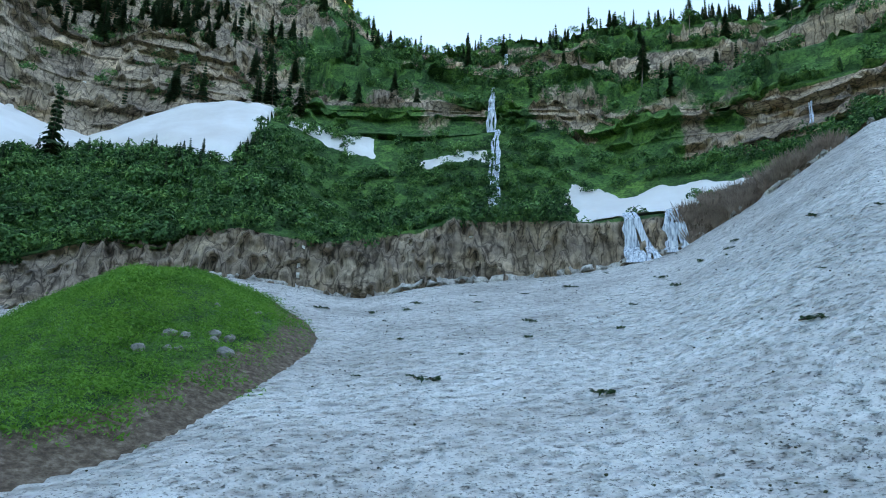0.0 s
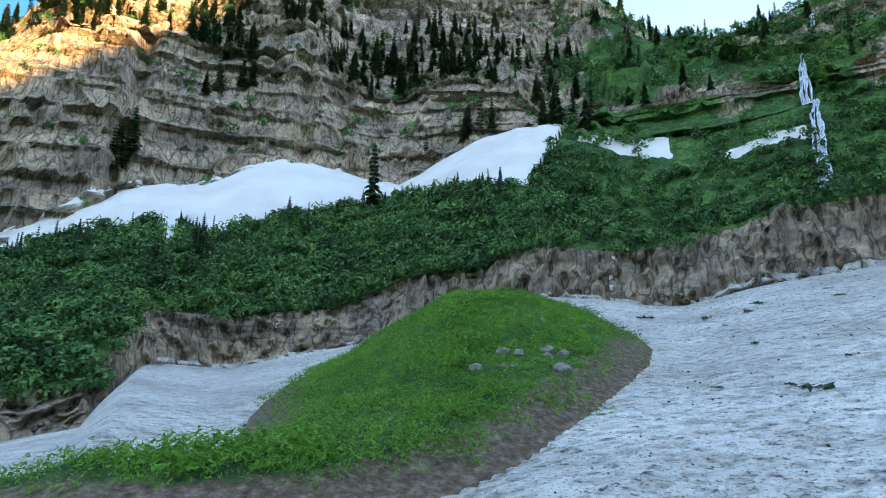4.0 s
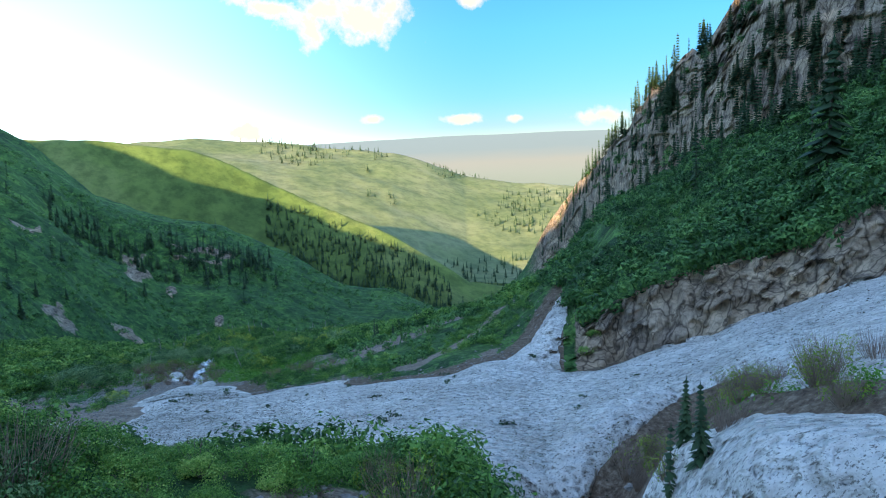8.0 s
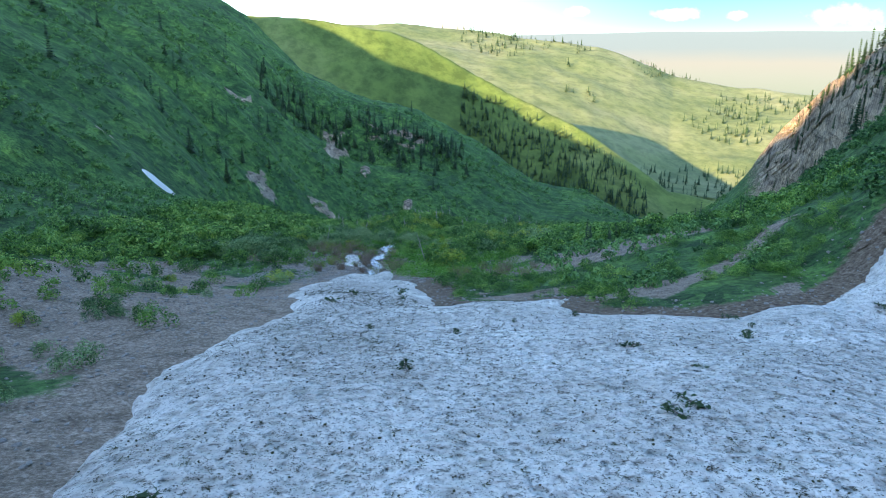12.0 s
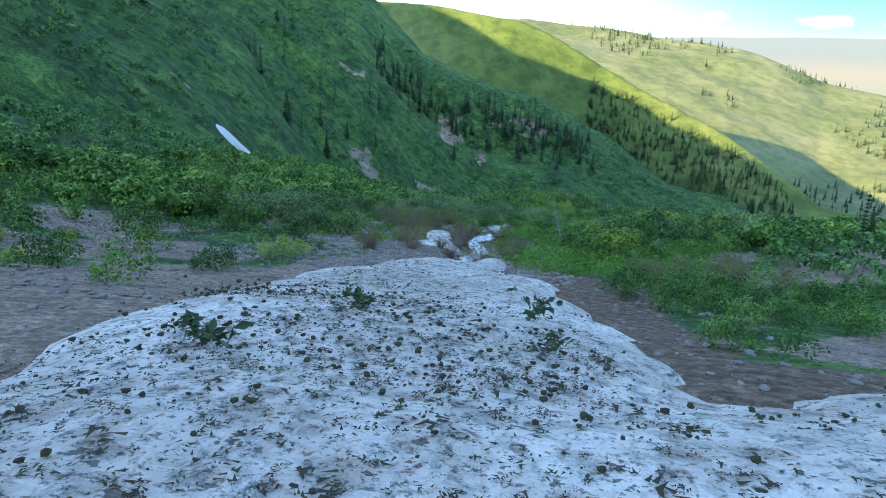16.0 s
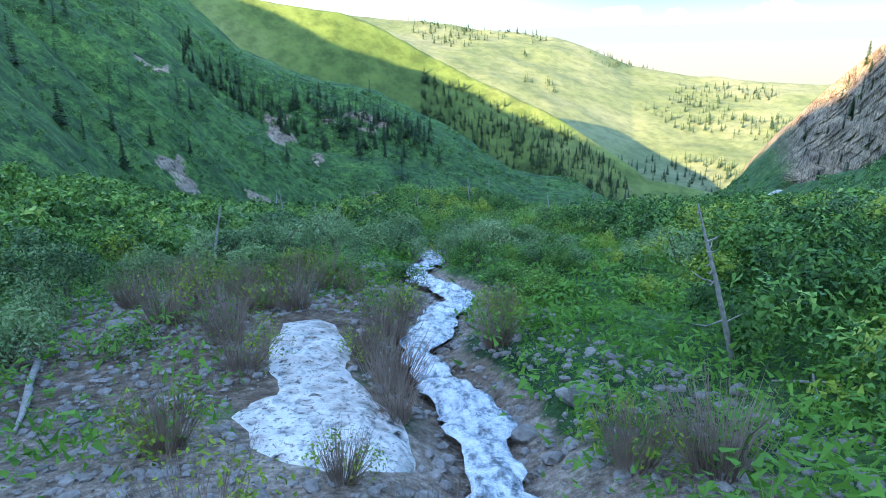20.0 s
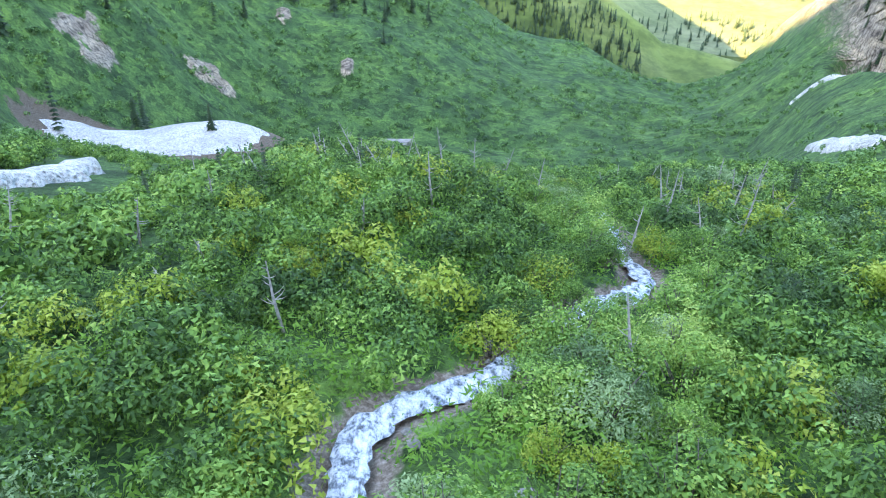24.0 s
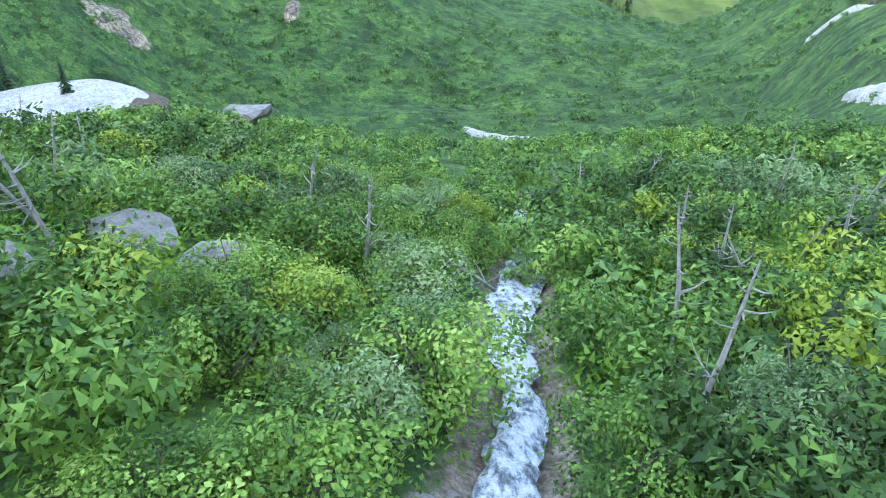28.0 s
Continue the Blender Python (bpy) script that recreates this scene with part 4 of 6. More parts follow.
# the row of small spruces along the shelf's edge
for n in range(75):
    deg = RNG.uniform(50, 99)
    line, = track(SNOW_LOW, max(deg, 52))
    x, y, z = side_spot(deg, shelf_ring(min(line, 0.95) - 0.05 - abs(RNG.normal()) * 0.13))
    plant_spruce(x, y, z, RNG.uniform(2.2, 5.0), "small dark spruce in the shrubs of the mountain shelf", "spruces on the shelf", int(RNG.integers(4)))
# spruces on ledges of the high wall
cliff_wood = []
CLUMPS = [(RNG.uniform(28, 101), upper_ring(abs(RNG.normal()) * 0.3) if RNG.random() < 0.72 else wall_ring(RNG.uniform(0.15, 1.0))) for _ in range(30)] + [(RNG.uniform(28, 38), upper_ring(0.97)) for _ in range(9)]
for n in range(240):
    deg, ring = CLUMPS[n % 39]
    x, y, z = side_spot(deg + RNG.normal() * (1.7 if n % 39 < 30 else 0.8), ring + RNG.normal() * 2.2)
    if n < 90:
        plant_spruce(x, y, z - 0.5, RNG.uniform(5, 12), "dark spruce on a ledge of the high cliff", "spruces on the cliff", int(RNG.integers(4)))
    else:
        cliff_wood.append((x, y, z - 0.3, RNG.uniform(5, 12)))
# spruces along the skyline and over the tall waterfall
for n in range(170):
    deg = RNG.uniform(103, 150)
    x, y, z = side_spot(deg, upper_ring(1.0 - abs(RNG.normal()) * 0.06) if RNG.random() < 0.5 else upper_ring(RNG.uniform(0.1, 0.9)))
    if n < 55:
        plant_spruce(x, y, z - 0.3, RNG.uniform(4, 11), "slim dark spruce on the mountain skyline", "spruces on the skyline", int(RNG.integers(4)))
    else:
        cliff_wood.append((x, y, z - 0.1, RNG.uniform(4, 9)))
# spruces at the cliff's foot down the valley and at the valley's mouth
for n in range(45):
    deg = RNG.uniform(24, 46)
    x, y, z = side_spot(deg, shelf_ring(RNG.uniform(0.45, 1.0)) if RNG.random() < 0.6 else upper_ring(RNG.uniform(0, 0.4)))
    plant_spruce(x, y, z, RNG.uniform(5, 13), "dark spruce at the foot of the cliff", "spruces below the cliff", int(RNG.integers(4)))


def spruce_stuff(name, spots, label):
    """Far woods: one object."""
    spots = np.array(spots)
    pieces = []
    for k in range(4):
        s = spots[k::4]
        pieces.append(strewn(SPRUCES[k][0], s[:, 0], s[:, 1], s[:, 2] - 0.3, s[:, 3] * 1.15, RNG.uniform(0, 6.28, len(s)), s[:, 3]))
    co, fa = joined(pieces)
    return tagged(part(name, mesh_of(name, co, fa, NEEDLE, True), NEEDLE), label, "woods", kind="stuff")


for n in range(900):
    kind = n % 9
    if kind < 3:     # steep wood between the wall's foot and its crest, down the valley
        deg = RNG.uniform(24, 50)
        ring = wall_ring(RNG.uniform(-0.25, 0.7) if deg > 37 else RNG.uniform(-0.2, 1.0)) if deg > 36 or RNG.random() < 0.6 else upper_ring(RNG.uniform(0, 0.95))
    elif kind < 5:   # along the ledge on top of the wall
        deg = RNG.choice([57, 60.5, 67, 69, 75.5, 77, 80, 84, 88, 91, 95]) + RNG.normal() * 1.3
        ring = upper_ring(abs(RNG.normal()) * 0.13)
    elif kind < 7:   # dark row below the snow slope
        deg = RNG.uniform(53, 98)
        ring = shelf_ring(min(float(track(SNOW_LOW, deg)[0]), 0.95) - 0.05 - abs(RNG.normal()) * 0.16)
    elif kind < 8:   # skyline over the falls
        deg = RNG.uniform(106, 144)
        ring = upper_ring(1.0 - abs(RNG.normal()) * 0.05)
    else:            # the terraces
        deg = RNG.uniform(98, 140)
        ring = upper_ring(RNG.uniform(0, 0.9))
    x, y, z = side_spot(deg, ring)
    cliff_wood.append((x, y, z - 0.3, RNG.uniform(2, 4.2) if kind in (5, 6) else RNG.uniform(4, 9)))
spruce_stuff("cliff_wood", cliff_wood, "clumps of dark spruces on the cliffs and terraces")
spots = []
for n in range(330):   # the wood on the shaded slope, and its stragglers
    t = RNG.uniform(0, 1)
    deg, r = -13 + 14 * t + RNG.normal() * 0.8, 545 + 30 * t + RNG.normal() * 22
    if RNG.random() < 0.15:
        deg, r = RNG.uniform(-34, -8), RNG.uniform(300, 600)
    x, y = polar(deg, r)
    spots.append((x, y, height(x, y)[0], RNG.uniform(5, 13)))
spruce_stuff("far_wood", spots, "dark spruce wood on the shaded slope")


def far_height(x, y):
    deg, r = np.degrees(np.arctan2(x, y)), np.hypot(x, y)
    i = int(np.clip((deg + 62) / 0.2, 0, FX.shape[0] - 1))
    return float(np.interp(r, np.hypot(FX[i], FY[i]), FZ[i]))


spots = []
for n in range(1500):   # trees on the sunlit spur
    deg = RNG.uniform(1.5, 16.5)
    rc, = track([(0, 985), (7, 945), (12, 920), (17, 905)], deg)
    x, y = polar(deg, rc - RNG.uniform(20, 190) if n % 3 else rc - 150 + RNG.normal() * 30)
    spots.append((x, y, far_height(x, y), RNG.uniform(5, 13)))
for n in range(2600):   # woods on the far hill
    deg, r = RNG.uniform(-4, 36), RNG.uniform(1250, 2250)
    x, y = polar(deg, r)
    if fbm(np.array(x * 0.006), np.array(y * 0.006), 0, 3, 77) > 0.02:
        spots.append((x, y, far_height(x, y), RNG.uniform(9, 20)))
spruce_stuff("distant_wood", spots, "sunlit conifer woods on distant hills")


# ---- shrubs ----
SHRUB_KINDS = []
for k, (mat, n_lobes, n_leaf, wide, tall, size, long) in enumerate((
        (LEAF, 15, 2500, 3.0, 2.0, 0.082, 1.5), (LEAF, 12, 2000, 2.4, 1.6, 0.074, 1.5), (LEAF, 19, 3000, 3.6, 2.3, 0.08, 1.6),
        (WILLOW, 17, 2300, 3.0, 2.3, 0.062, 2.5), (WILLOW, 14, 1800, 2.4, 1.8, 0.058, 2.5), (YELLOW, 15, 1900, 2.8, 1.8, 0.088, 1.5))):
    rng = np.random.default_rng(200 + k)
    SHRUB_KINDS.append((mesh_of("foliage", *lobes(n_lobes, n_leaf, wide, tall, size, rng, long), mat, True), mesh_of("branchwork", *stems(9, wide, tall, 0.035, rng), BARK)))
LABELS = ("broad-leaved green shrub on the valley floor", "low dense green shrub on the valley floor", "wide rounded green shrub on the valley floor",
          "grey-green willow bush beside the stream", "small grey-green willow bush on the valley floor", "bright yellow-green shrub in the valley")


def plant_shrub(x, y, z, scale, kind):
    willow = kind in (3, 4)
    bush = tagged(new("willow_bush" if willow else "shrub"), LABELS[kind], "shrub", "willow bushes on the valley floor" if willow else "shrubs on the valley floor")
    bush.matrix_world = Matrix.LocRotScale((x, y, z - 0.1), Euler((RNG.normal() * 0.08, RNG.normal() * 0.08, RNG.uniform(0, 6.28))), (scale, scale, scale * RNG.uniform(0.72, 1.05)))
    part("foliage", SHRUB_KINDS[kind][0], None, bush)
    part("branchwork", SHRUB_KINDS[kind][1], None, bush)
    return bush


# light templates for the shrubs that nobody could count
THIN = {}
for mat, key, size, long, leaves, many in ((LEAF, "green", 0.122, 1.5, 680, 4), (WILLOW, "willow", 0.095, 2.3, 720, 4), (LEAF, "mid", 0.22, 1.5, 230, 4), (LEAF, "far", 0.28, 1.4, 185, 4), (LEAF, "bank", 0.125, 1.6, 420, 4), (LEAF, "tiny", 0.5, 1.3, 48, 4), (GRASS, "grass", 0.13, 2.2, 42, 3)):
    THIN[key] = []
    for k in range(many):
        rng = np.random.default_rng(300 + k)
        THIN[key].append(lobes(10, leaves, 2.8, 1.9 if key != "grass" else 0.5, size, rng, long, 0.7, True))


def shrub_stuff(name, key, mat, spots, label, category="shrubs"):
    spots = np.array(spots)
    pieces = [strewn(t, s[:, 0], s[:, 1], s[:, 2] - 0.15, s[:, 3], RNG.uniform(0, 6.28, len(s))) for k, t in enumerate(THIN[key]) if len(s := spots[k::len(THIN[key])])]
    co, fa = joined(pieces)
    return tagged(part(name, mesh_of(name, co, fa, mat, True), mat), label, category, kind="stuff")


def open_ground(x, y):
    """What lies at points of the valley: (snow, stony, stream distance)."""
    snow = np.maximum(inside(SNOWFIELD, x, y), np.maximum(inside(SMALL, x, y), oval(x, y, -54, 306, 23, 15, 8)))
    bare = np.maximum(inside([(-14, 42), (-40, 50), (-44, 100), (-30, 126), (-20, 134), (-10.5, 133), (-8, 122), (-8, 100), (-16, 88), (-16, 60)], x, y), inside([(1, 105.5), (9, 104.5), (25, 106), (42, 118), (37, 129), (20, 125.5), (9, 123), (4, 116)], x, y))
    return snow, bare, np.minimum(from_line(STREAM, x, y), from_line(CREEK, x, y))


near, loose_green, loose_willow, loose_mid, loose_yellow = [], [], [], [], []
n = 7400
x = np.concatenate([RNG.uniform(-52, 62, n - 1800), RNG.uniform(-55, -14, 1800)])
y = np.concatenate([RNG.uniform(108, 262, n - 1800), RNG.uniform(38, 128, 1800)])
snow, bare, water = open_ground(x, y)
spread = fbm(x * 0.07, y * 0.07, 0, 3, 95)
turf = fbm(x * 0.06 + 9, y * 0.06, 0, 3, 96)
keep = (snow < -1.5) & (water > np.where((y > 148) & (y < 157) | (y > 172) & (y < 181), 0.7, np.where(y > 207, 0.3, np.where((y > 158) & (y < 207), 1.7, 1.4)))) & ((bare < -1) | (RNG.random(n) < np.where(x < -18, 0.24, 0.05)))
keep &= (y > 128) | ((x < 6) & (y < 42)) | ((x < -18) & (RNG.random(n) < 0.55)) | ((x > -2) & (y > 112)) | ((x > 3) & (y > 96) & (RNG.random(n) < 0.5))
keep &= (np.hypot(x, y) > 8) & ~((np.degrees(np.arctan2(x, y)) > 24) & (np.hypot(x, y) < 110))
keep &= (turf > -0.42) | (water < 6)
keep &= ~((x > 2) & (y < 122)) | (RNG.random(n) < 0.12)
keep &= (from_line([(-38, 230), (-36, 222), (-36, 214), (-38, 206)], x, y) > 4.5) & ~((x < -26) & (x > -36) & (y > 202) & (y < 224))
keep &= ~((y > 222) & (x > 6) & (x < 36)) | (RNG.random(n) < 0.3)
keep &= (np.hypot(x - 1.7, (y - 204) * 1.2) > 3.4) & (np.hypot(x + 3.3, y - 249.4) > 5)
x, y, spread = x[keep], y[keep], spread[keep]
z = height(x, y)
path_x = np.interp(y, [row[2] for row in PATH[14:]], [row[1] for row in PATH[14:]])
close = (np.abs(x - path_x) < 15) & (y > 116) & (y < 222)
count = {True: 0, False: 0}
for k in np.argsort(np.abs(x - path_x) + 0.0 * y):
    size = RNG.uniform(0.55, 1.15) if RNG.random() < 0.85 else RNG.uniform(1.1, 1.4)
    willow = spread[k] + RNG.normal() * 0.16 > (0.06 if y[k] < 165 else 0.24 if y[k] < 182 else 0.36)
    if 42 < y[k] < 116 and x[k] < -12:
        size *= 0.7
    if y[k] > 232:
        size *= 0.7
    if 120 < y[k] < 142 and abs(x[k] - path_x[k]) < 9:
        size *= 0.62
    if (close[k] and count[bool(willow)] < (170 if willow else 180)):
        count[bool(willow)] += 1
        plant_shrub(x[k], y[k], z[k], size, int(RNG.integers(3, 5)) if willow else (5 if RNG.random() < 0.10 else int(RNG.integers(0, 3))))
    else:
        (loose_mid if abs(x[k] - path_x[k]) > 24 or y[k] > 226 else loose_willow if willow else loose_yellow if RNG.random() < 0.14 else loose_green).append((x[k], y[k], z[k], size * 1.1))
for dx, dy in ((0, 0), (1.6, 0.6), (-1.4, 0.8), (0.4, 1.9), (-0.9, -1.2)):   # the yellow-green clump
    plant_shrub(-7.4 + dx, 182.8 + dy, height(-7.4 + dx, 182.8 + dy)[0], 0.9, 5)
# the thicket of the bank under the first stretch
bank = []
x, y = RNG.uniform(-30, 8, 3000), RNG.uniform(2.5, 44, 3000)
away = inside(SNOWFIELD, x, y)
keep = (away < np.where(y > 16, -3.2, -0.8)) & (np.hypot(x, y) > 5.5) & ((oval(x, y, 1.8, 15.8, 1.7, 2.0, 0) < -0.3) | (RNG.random(3000) < 0.05)) & (from_line(CREEK, x, y) > 3)
keep &= (x > -26) | (RNG.random(3000) < 0.6)
x, y = x[keep], y[keep]
z = height(x, y)
BLOSSOM = material("cream_blossom", lambda nt: ramp(nt, noise_of(nt, 6, 2, 0.5), [(0.4, (0.55, 0.56, 0.42)), (0.6, (0.78, 0.77, 0.66))]), 0.7)
HEADS = mesh_of("blossom", *lobes(14, 260, 2.5, 1.75, 0.085, np.random.default_rng(260), 1.0, 1.0), BLOSSOM, True)
for n, k in enumerate(np.argsort(np.hypot(x + 2, y - 18))):
    if n < 170:
        bush = plant_shrub(x[k], y[k], z[k], RNG.uniform(0.42, 0.7) * (0.75 if x[k] > -4 and y[k] > 15 else 1.0), int(RNG.integers(0, 3)) if RNG.random() < 0.9 else int(RNG.integers(3, 5)))
        if fbm(np.array(x[k] * 0.15), np.array(y[k] * 0.15), 0, 2, 94) > 0.12 and x[k] < 1:
            part("blossom", HEADS, BLOSSOM, bush, "flat heads of small cream flowers")
    else:
        bank.append((x[k], y[k], z[k], RNG.uniform(0.5, 0.85) if RNG.random() < 0.88 else 1.1))
shrub_stuff("bank_shrubs", "bank", LEAF, bank, "dense bright green shrubs covering the steep bank")
# low green and scrub on the slope beside the snow
x, y = RNG.uniform(-4, 44, 1500), RNG.uniform(70, 128, 1500)
keep = (inside([(-2, 84), (10, 79), (20, 71), (27, 70), (43, 95), (40, 128), (10, 125), (0, 104)], x, y) > 0) & (inside(SNOWFIELD, x, y) < -2) & (fbm(x * 0.05 + y * 0.05, y * 0.16 - x * 0.16, 0, 4, 83) < 0.16) & (open_ground(x, y)[1] < 0)
keep &= fbm(x * 0.09, y * 0.09, 0, 3, 84) > -0.2
x, y = x[keep], y[keep]
shrub_stuff("low_scrub", "bank", LEAF, np.stack([x, y, height(x, y), RNG.uniform(0.3, 0.75, len(x))], 1), "low bright green scrub on the slope beside the snow")
shrub_stuff("green_shrubs", "green", LEAF, loose_green, "dense green mountain shrubs covering the valley floor")
shrub_stuff("yellow_shrubs", "green", YELLOW, loose_yellow, "yellow-green shrubs scattered through the valley thicket")
shrub_stuff("outer_shrubs", "mid", LEAF, loose_mid, "green mountain shrubs on the sides of the valley floor")
shrub_stuff("willow_shrubs", "willow", WILLOW, loose_willow, "grey-green willow thicket on the valley floor")

# shrubs of the mountain shelf and terraces
spots = []
for n in range(5600):
    deg = RNG.uniform(24, 152)
    u = RNG.uniform(-0.025, 1.0)
    limit = min(1.0, float(track(SNOW_LOW, deg)[0]) - 0.03)
    ring = shelf_ring(u)
    if deg > 98 and RNG.random() < 0.5:
        uu = RNG.uniform(0, 1)
        if math.cos(2 * math.pi * 3.2 * uu) > 0.45 and RNG.random() < 0.8:
            continue
        ring, limit, u = upper_ring(uu), 1, 0
    if u > limit or (124 < deg < 143 and u < 0.85 and ring < shelf_ring(0.85) and RNG.random() < 0.93):
        continue
    px, py, pz = side_spot(deg, ring)
    spots.append((px, py, pz, RNG.uniform(0.7, 1.5) * (1.25 if ring > shelf_ring(1) else 1.0)))
shrub_stuff("shelf_shrubs", "far", SLOPE_LEAF, spots, "dark green shrubs on the mountain terraces")
spots = []
for n in range(420):   # tufts on the ledges of the high wall
    deg = RNG.uniform(28, 100)
    px, py, pz = side_spot(deg, wall_ring(RNG.uniform(0, 1)) if RNG.random() < 0.4 else upper_ring(RNG.uniform(0, 0.9) ** 1.5))
    spots.append((px, py, pz, RNG.uniform(0.5, 1.5)))
shrub_stuff("ledge_shrubs", "far", SLOPE_LEAF, spots, "scattered shrubs on the cliff ledges")
# shrubs of the green slope across the valley
spots = []
n = 15000
deg, r = RNG.uniform(-44, 22, n), RNG.uniform(85, 640, n)
x, y = polar(deg, r)
snow, bare, water = open_ground(x, y)
patch_ = fbm(x * 0.03, y * 0.03, 0, 3, 97)
keep = (snow < -2) & (y > 80) & ((x < -50) | (y > 255) | (x > 14) & (y > 84) & (deg < 26)) & (patch_ + RNG.normal(size=n) * 0.25 > -0.05)
x, y = x[keep], y[keep]
z = height(x, y)
spots = [(a, b, c, s * (0.5 + np.hypot(a, b) / 900)) for a, b, c, s in zip(x, y, z, RNG.uniform(0.6, 1.3, len(x)))]
shrub_stuff("slope_shrubs", "tiny", SLOPE_LEAF, spots, "low shrubs scattered over the green mountain slope")

# grass of the mound and of the meadow
spots = []
while len(spots) < 6000:
    x, y = RNG.uniform(13, 62), RNG.uniform(-12, 28)
    if inside(MOUND, np.array(x), np.array(y)) > 2.4 + 1.3 * RNG.normal() and np.hypot(x, y) > 22:
        spots.append((x, y, 0, RNG.uniform(0.25, 0.55) + max(0, 0.55 * float(fbm(np.array(x * 0.3), np.array(y * 0.3), 0, 3, 93)))))
spots = np.array(spots)
spots[:, 2] = height(spots[:, 0], spots[:, 1])
shrub_stuff("mound_grass", "grass", GRASS, spots, "bright green herbs and grass on the mound", "grass")
spots = []
y = RNG.uniform(104, 228, 6500)
x = np.interp(y, [100, 125, 150, 190, 230], [-6, -8, -4, 8, 14]) + RNG.uniform(-19, 19, 6500)
snow, bare, water = open_ground(x, y)
keep = (snow < -1) & (water > 1.6) & ((bare < 0) | (RNG.random(len(x)) < 0.35) & ((y > 116) | (x > 0)))
x, y = x[keep], y[keep]
z = height(x, y)
shrub_stuff("meadow_grass", "grass", GRASS, np.stack([x, y, z, RNG.uniform(0.6, 1.15, len(x))], 1), "green herbs between the shrubs", "grass")


# ---- water ----
def water_colour(nt):
    foam = noise_of(nt, 3.2, 6, 0.72, (1.0, 0.5, 1.0))
    return ramp(nt, foam, [(0.34, (0.05, 0.065, 0.07)), (0.43, (0.22, 0.27, 0.30)), (0.51, (0.60, 0.66, 0.70)), (0.62, (0.90, 0.91, 0.92))])


WATER = material("white_water", water_colour, 0.25, [(lambda nt: noise_of(nt, 3.5, 4, 0.6), 0.2)], 0.5)
FALL = material("falling_water", lambda nt: ramp(nt, noise_of(nt, 1.4, 4, 0.65, (3.0, 3.0, 0.35)), [(0.36, (0.16, 0.20, 0.24)), (0.5, (0.55, 0.62, 0.68)), (0.62, (0.85, 0.88, 0.9))]), 0.35)


def ribbon(name, line, widths, rise, mat, label, step=0.35, category="stream", hug=False):
    """Water that follows a line over the ground, uneven at its edges."""
    line = np.array(line, float)
    along = np.concatenate([[0], np.cumsum(np.linalg.norm(np.diff(line, axis=0), axis=1))])
    s = np.arange(0, along[-1], step)
    k = np.ones(7) / 7
    cx, cy = (np.convolve(np.pad(np.interp(s, along, line[:, c]), 3, mode="edge"), k, "valid") for c in (0, 1))
    t = unit(np.stack([np.gradient(cx), np.gradient(cy)], 1))
    side = np.stack([-t[:, 1], t[:, 0]], 1)
    w = np.interp(s, np.linspace(0, along[-1], len(widths)), widths) * (1 + 0.55 * fbm(s * 0.7, 0 * s, 0, 3, 98))
    cols = np.linspace(-0.5, 0.5, 9)
    fray = cols * w[:, None] + 0.3 * (np.abs(cols) * 2) ** 3 * np.stack([fbm(s * 1.3, 0 * s + np.sign(c) * 9, 0, 3, 97) for c in cols], 1)
    px = cx[:, None] + side[:, :1] * fray
    py = cy[:, None] + side[:, 1:] * fray
    base = height(cx, cy)
    base = np.convolve(np.pad(base, 3, mode="edge"), k, "valid") + rise
    pz = base[:, None] + 0.17 * fbm(px * 2.0, py * 2.0, 0, 4, 99) + 0.12 * vnoise(s * 0.8, 0 * s, 0 * s, 5)[:, None] - 0.10 * (np.abs(cols) * 2) ** 4
    if hug:
        pz = height(px.ravel(), py.ravel()).reshape(px.shape) + rise * (1.0 - 1.4 * (np.abs(cols) * 2) ** 4)
    n, m = px.shape
    flat = np.arange(n * m).reshape(n, m)
    fa = np.stack([flat[:-1, :-1], flat[1:, :-1], flat[1:, 1:], flat[:-1, 1:]], -1).reshape(-1, 4)
    return tagged(part(name, mesh_of(name, np.stack([px, py, pz], -1).reshape(-1, 3), fa, mat), mat), label, category, kind="structure")


ribbon("stream", STREAM, (1.1, 1.25, 1.35, 1.35, 1.4, 1.4, 1.4, 1.4, 1.4, 1.3), 0.46, WATER, "white rushing mountain stream between shrubs")
ribbon("creek", CREEK + [(15.2, 31.6)], (2.0, 2.2, 2.8), 0.9, WATER, "white creek pouring under the snow")


for line, widths, label in (([(147, 398), (156, 390), (160, 380), (154, 360), (150, 345)], (2, 9, 9, 10, 6), "long thin snow patch on the slope below the cliff"),
                            ([(93, 298), (87, 281), (82, 265), (79, 256)], (2, 4, 4, 3), "thin snow strip among the shrubs of the slope"),
                            ([(34, 382), (40, 374), (48, 366), (56, 356)], (3, 8, 8, 3), "long thin snow patch in the valley"),
                            ([(-38, 230), (-36, 222), (-36, 214), (-38, 206)], (2, 4, 5, 3), "snow strip in the hollow beside the shrubs")):
    ribbon("snow_patch", line, widths, 1.2, SNOW, label, 0.8, "snow", True)


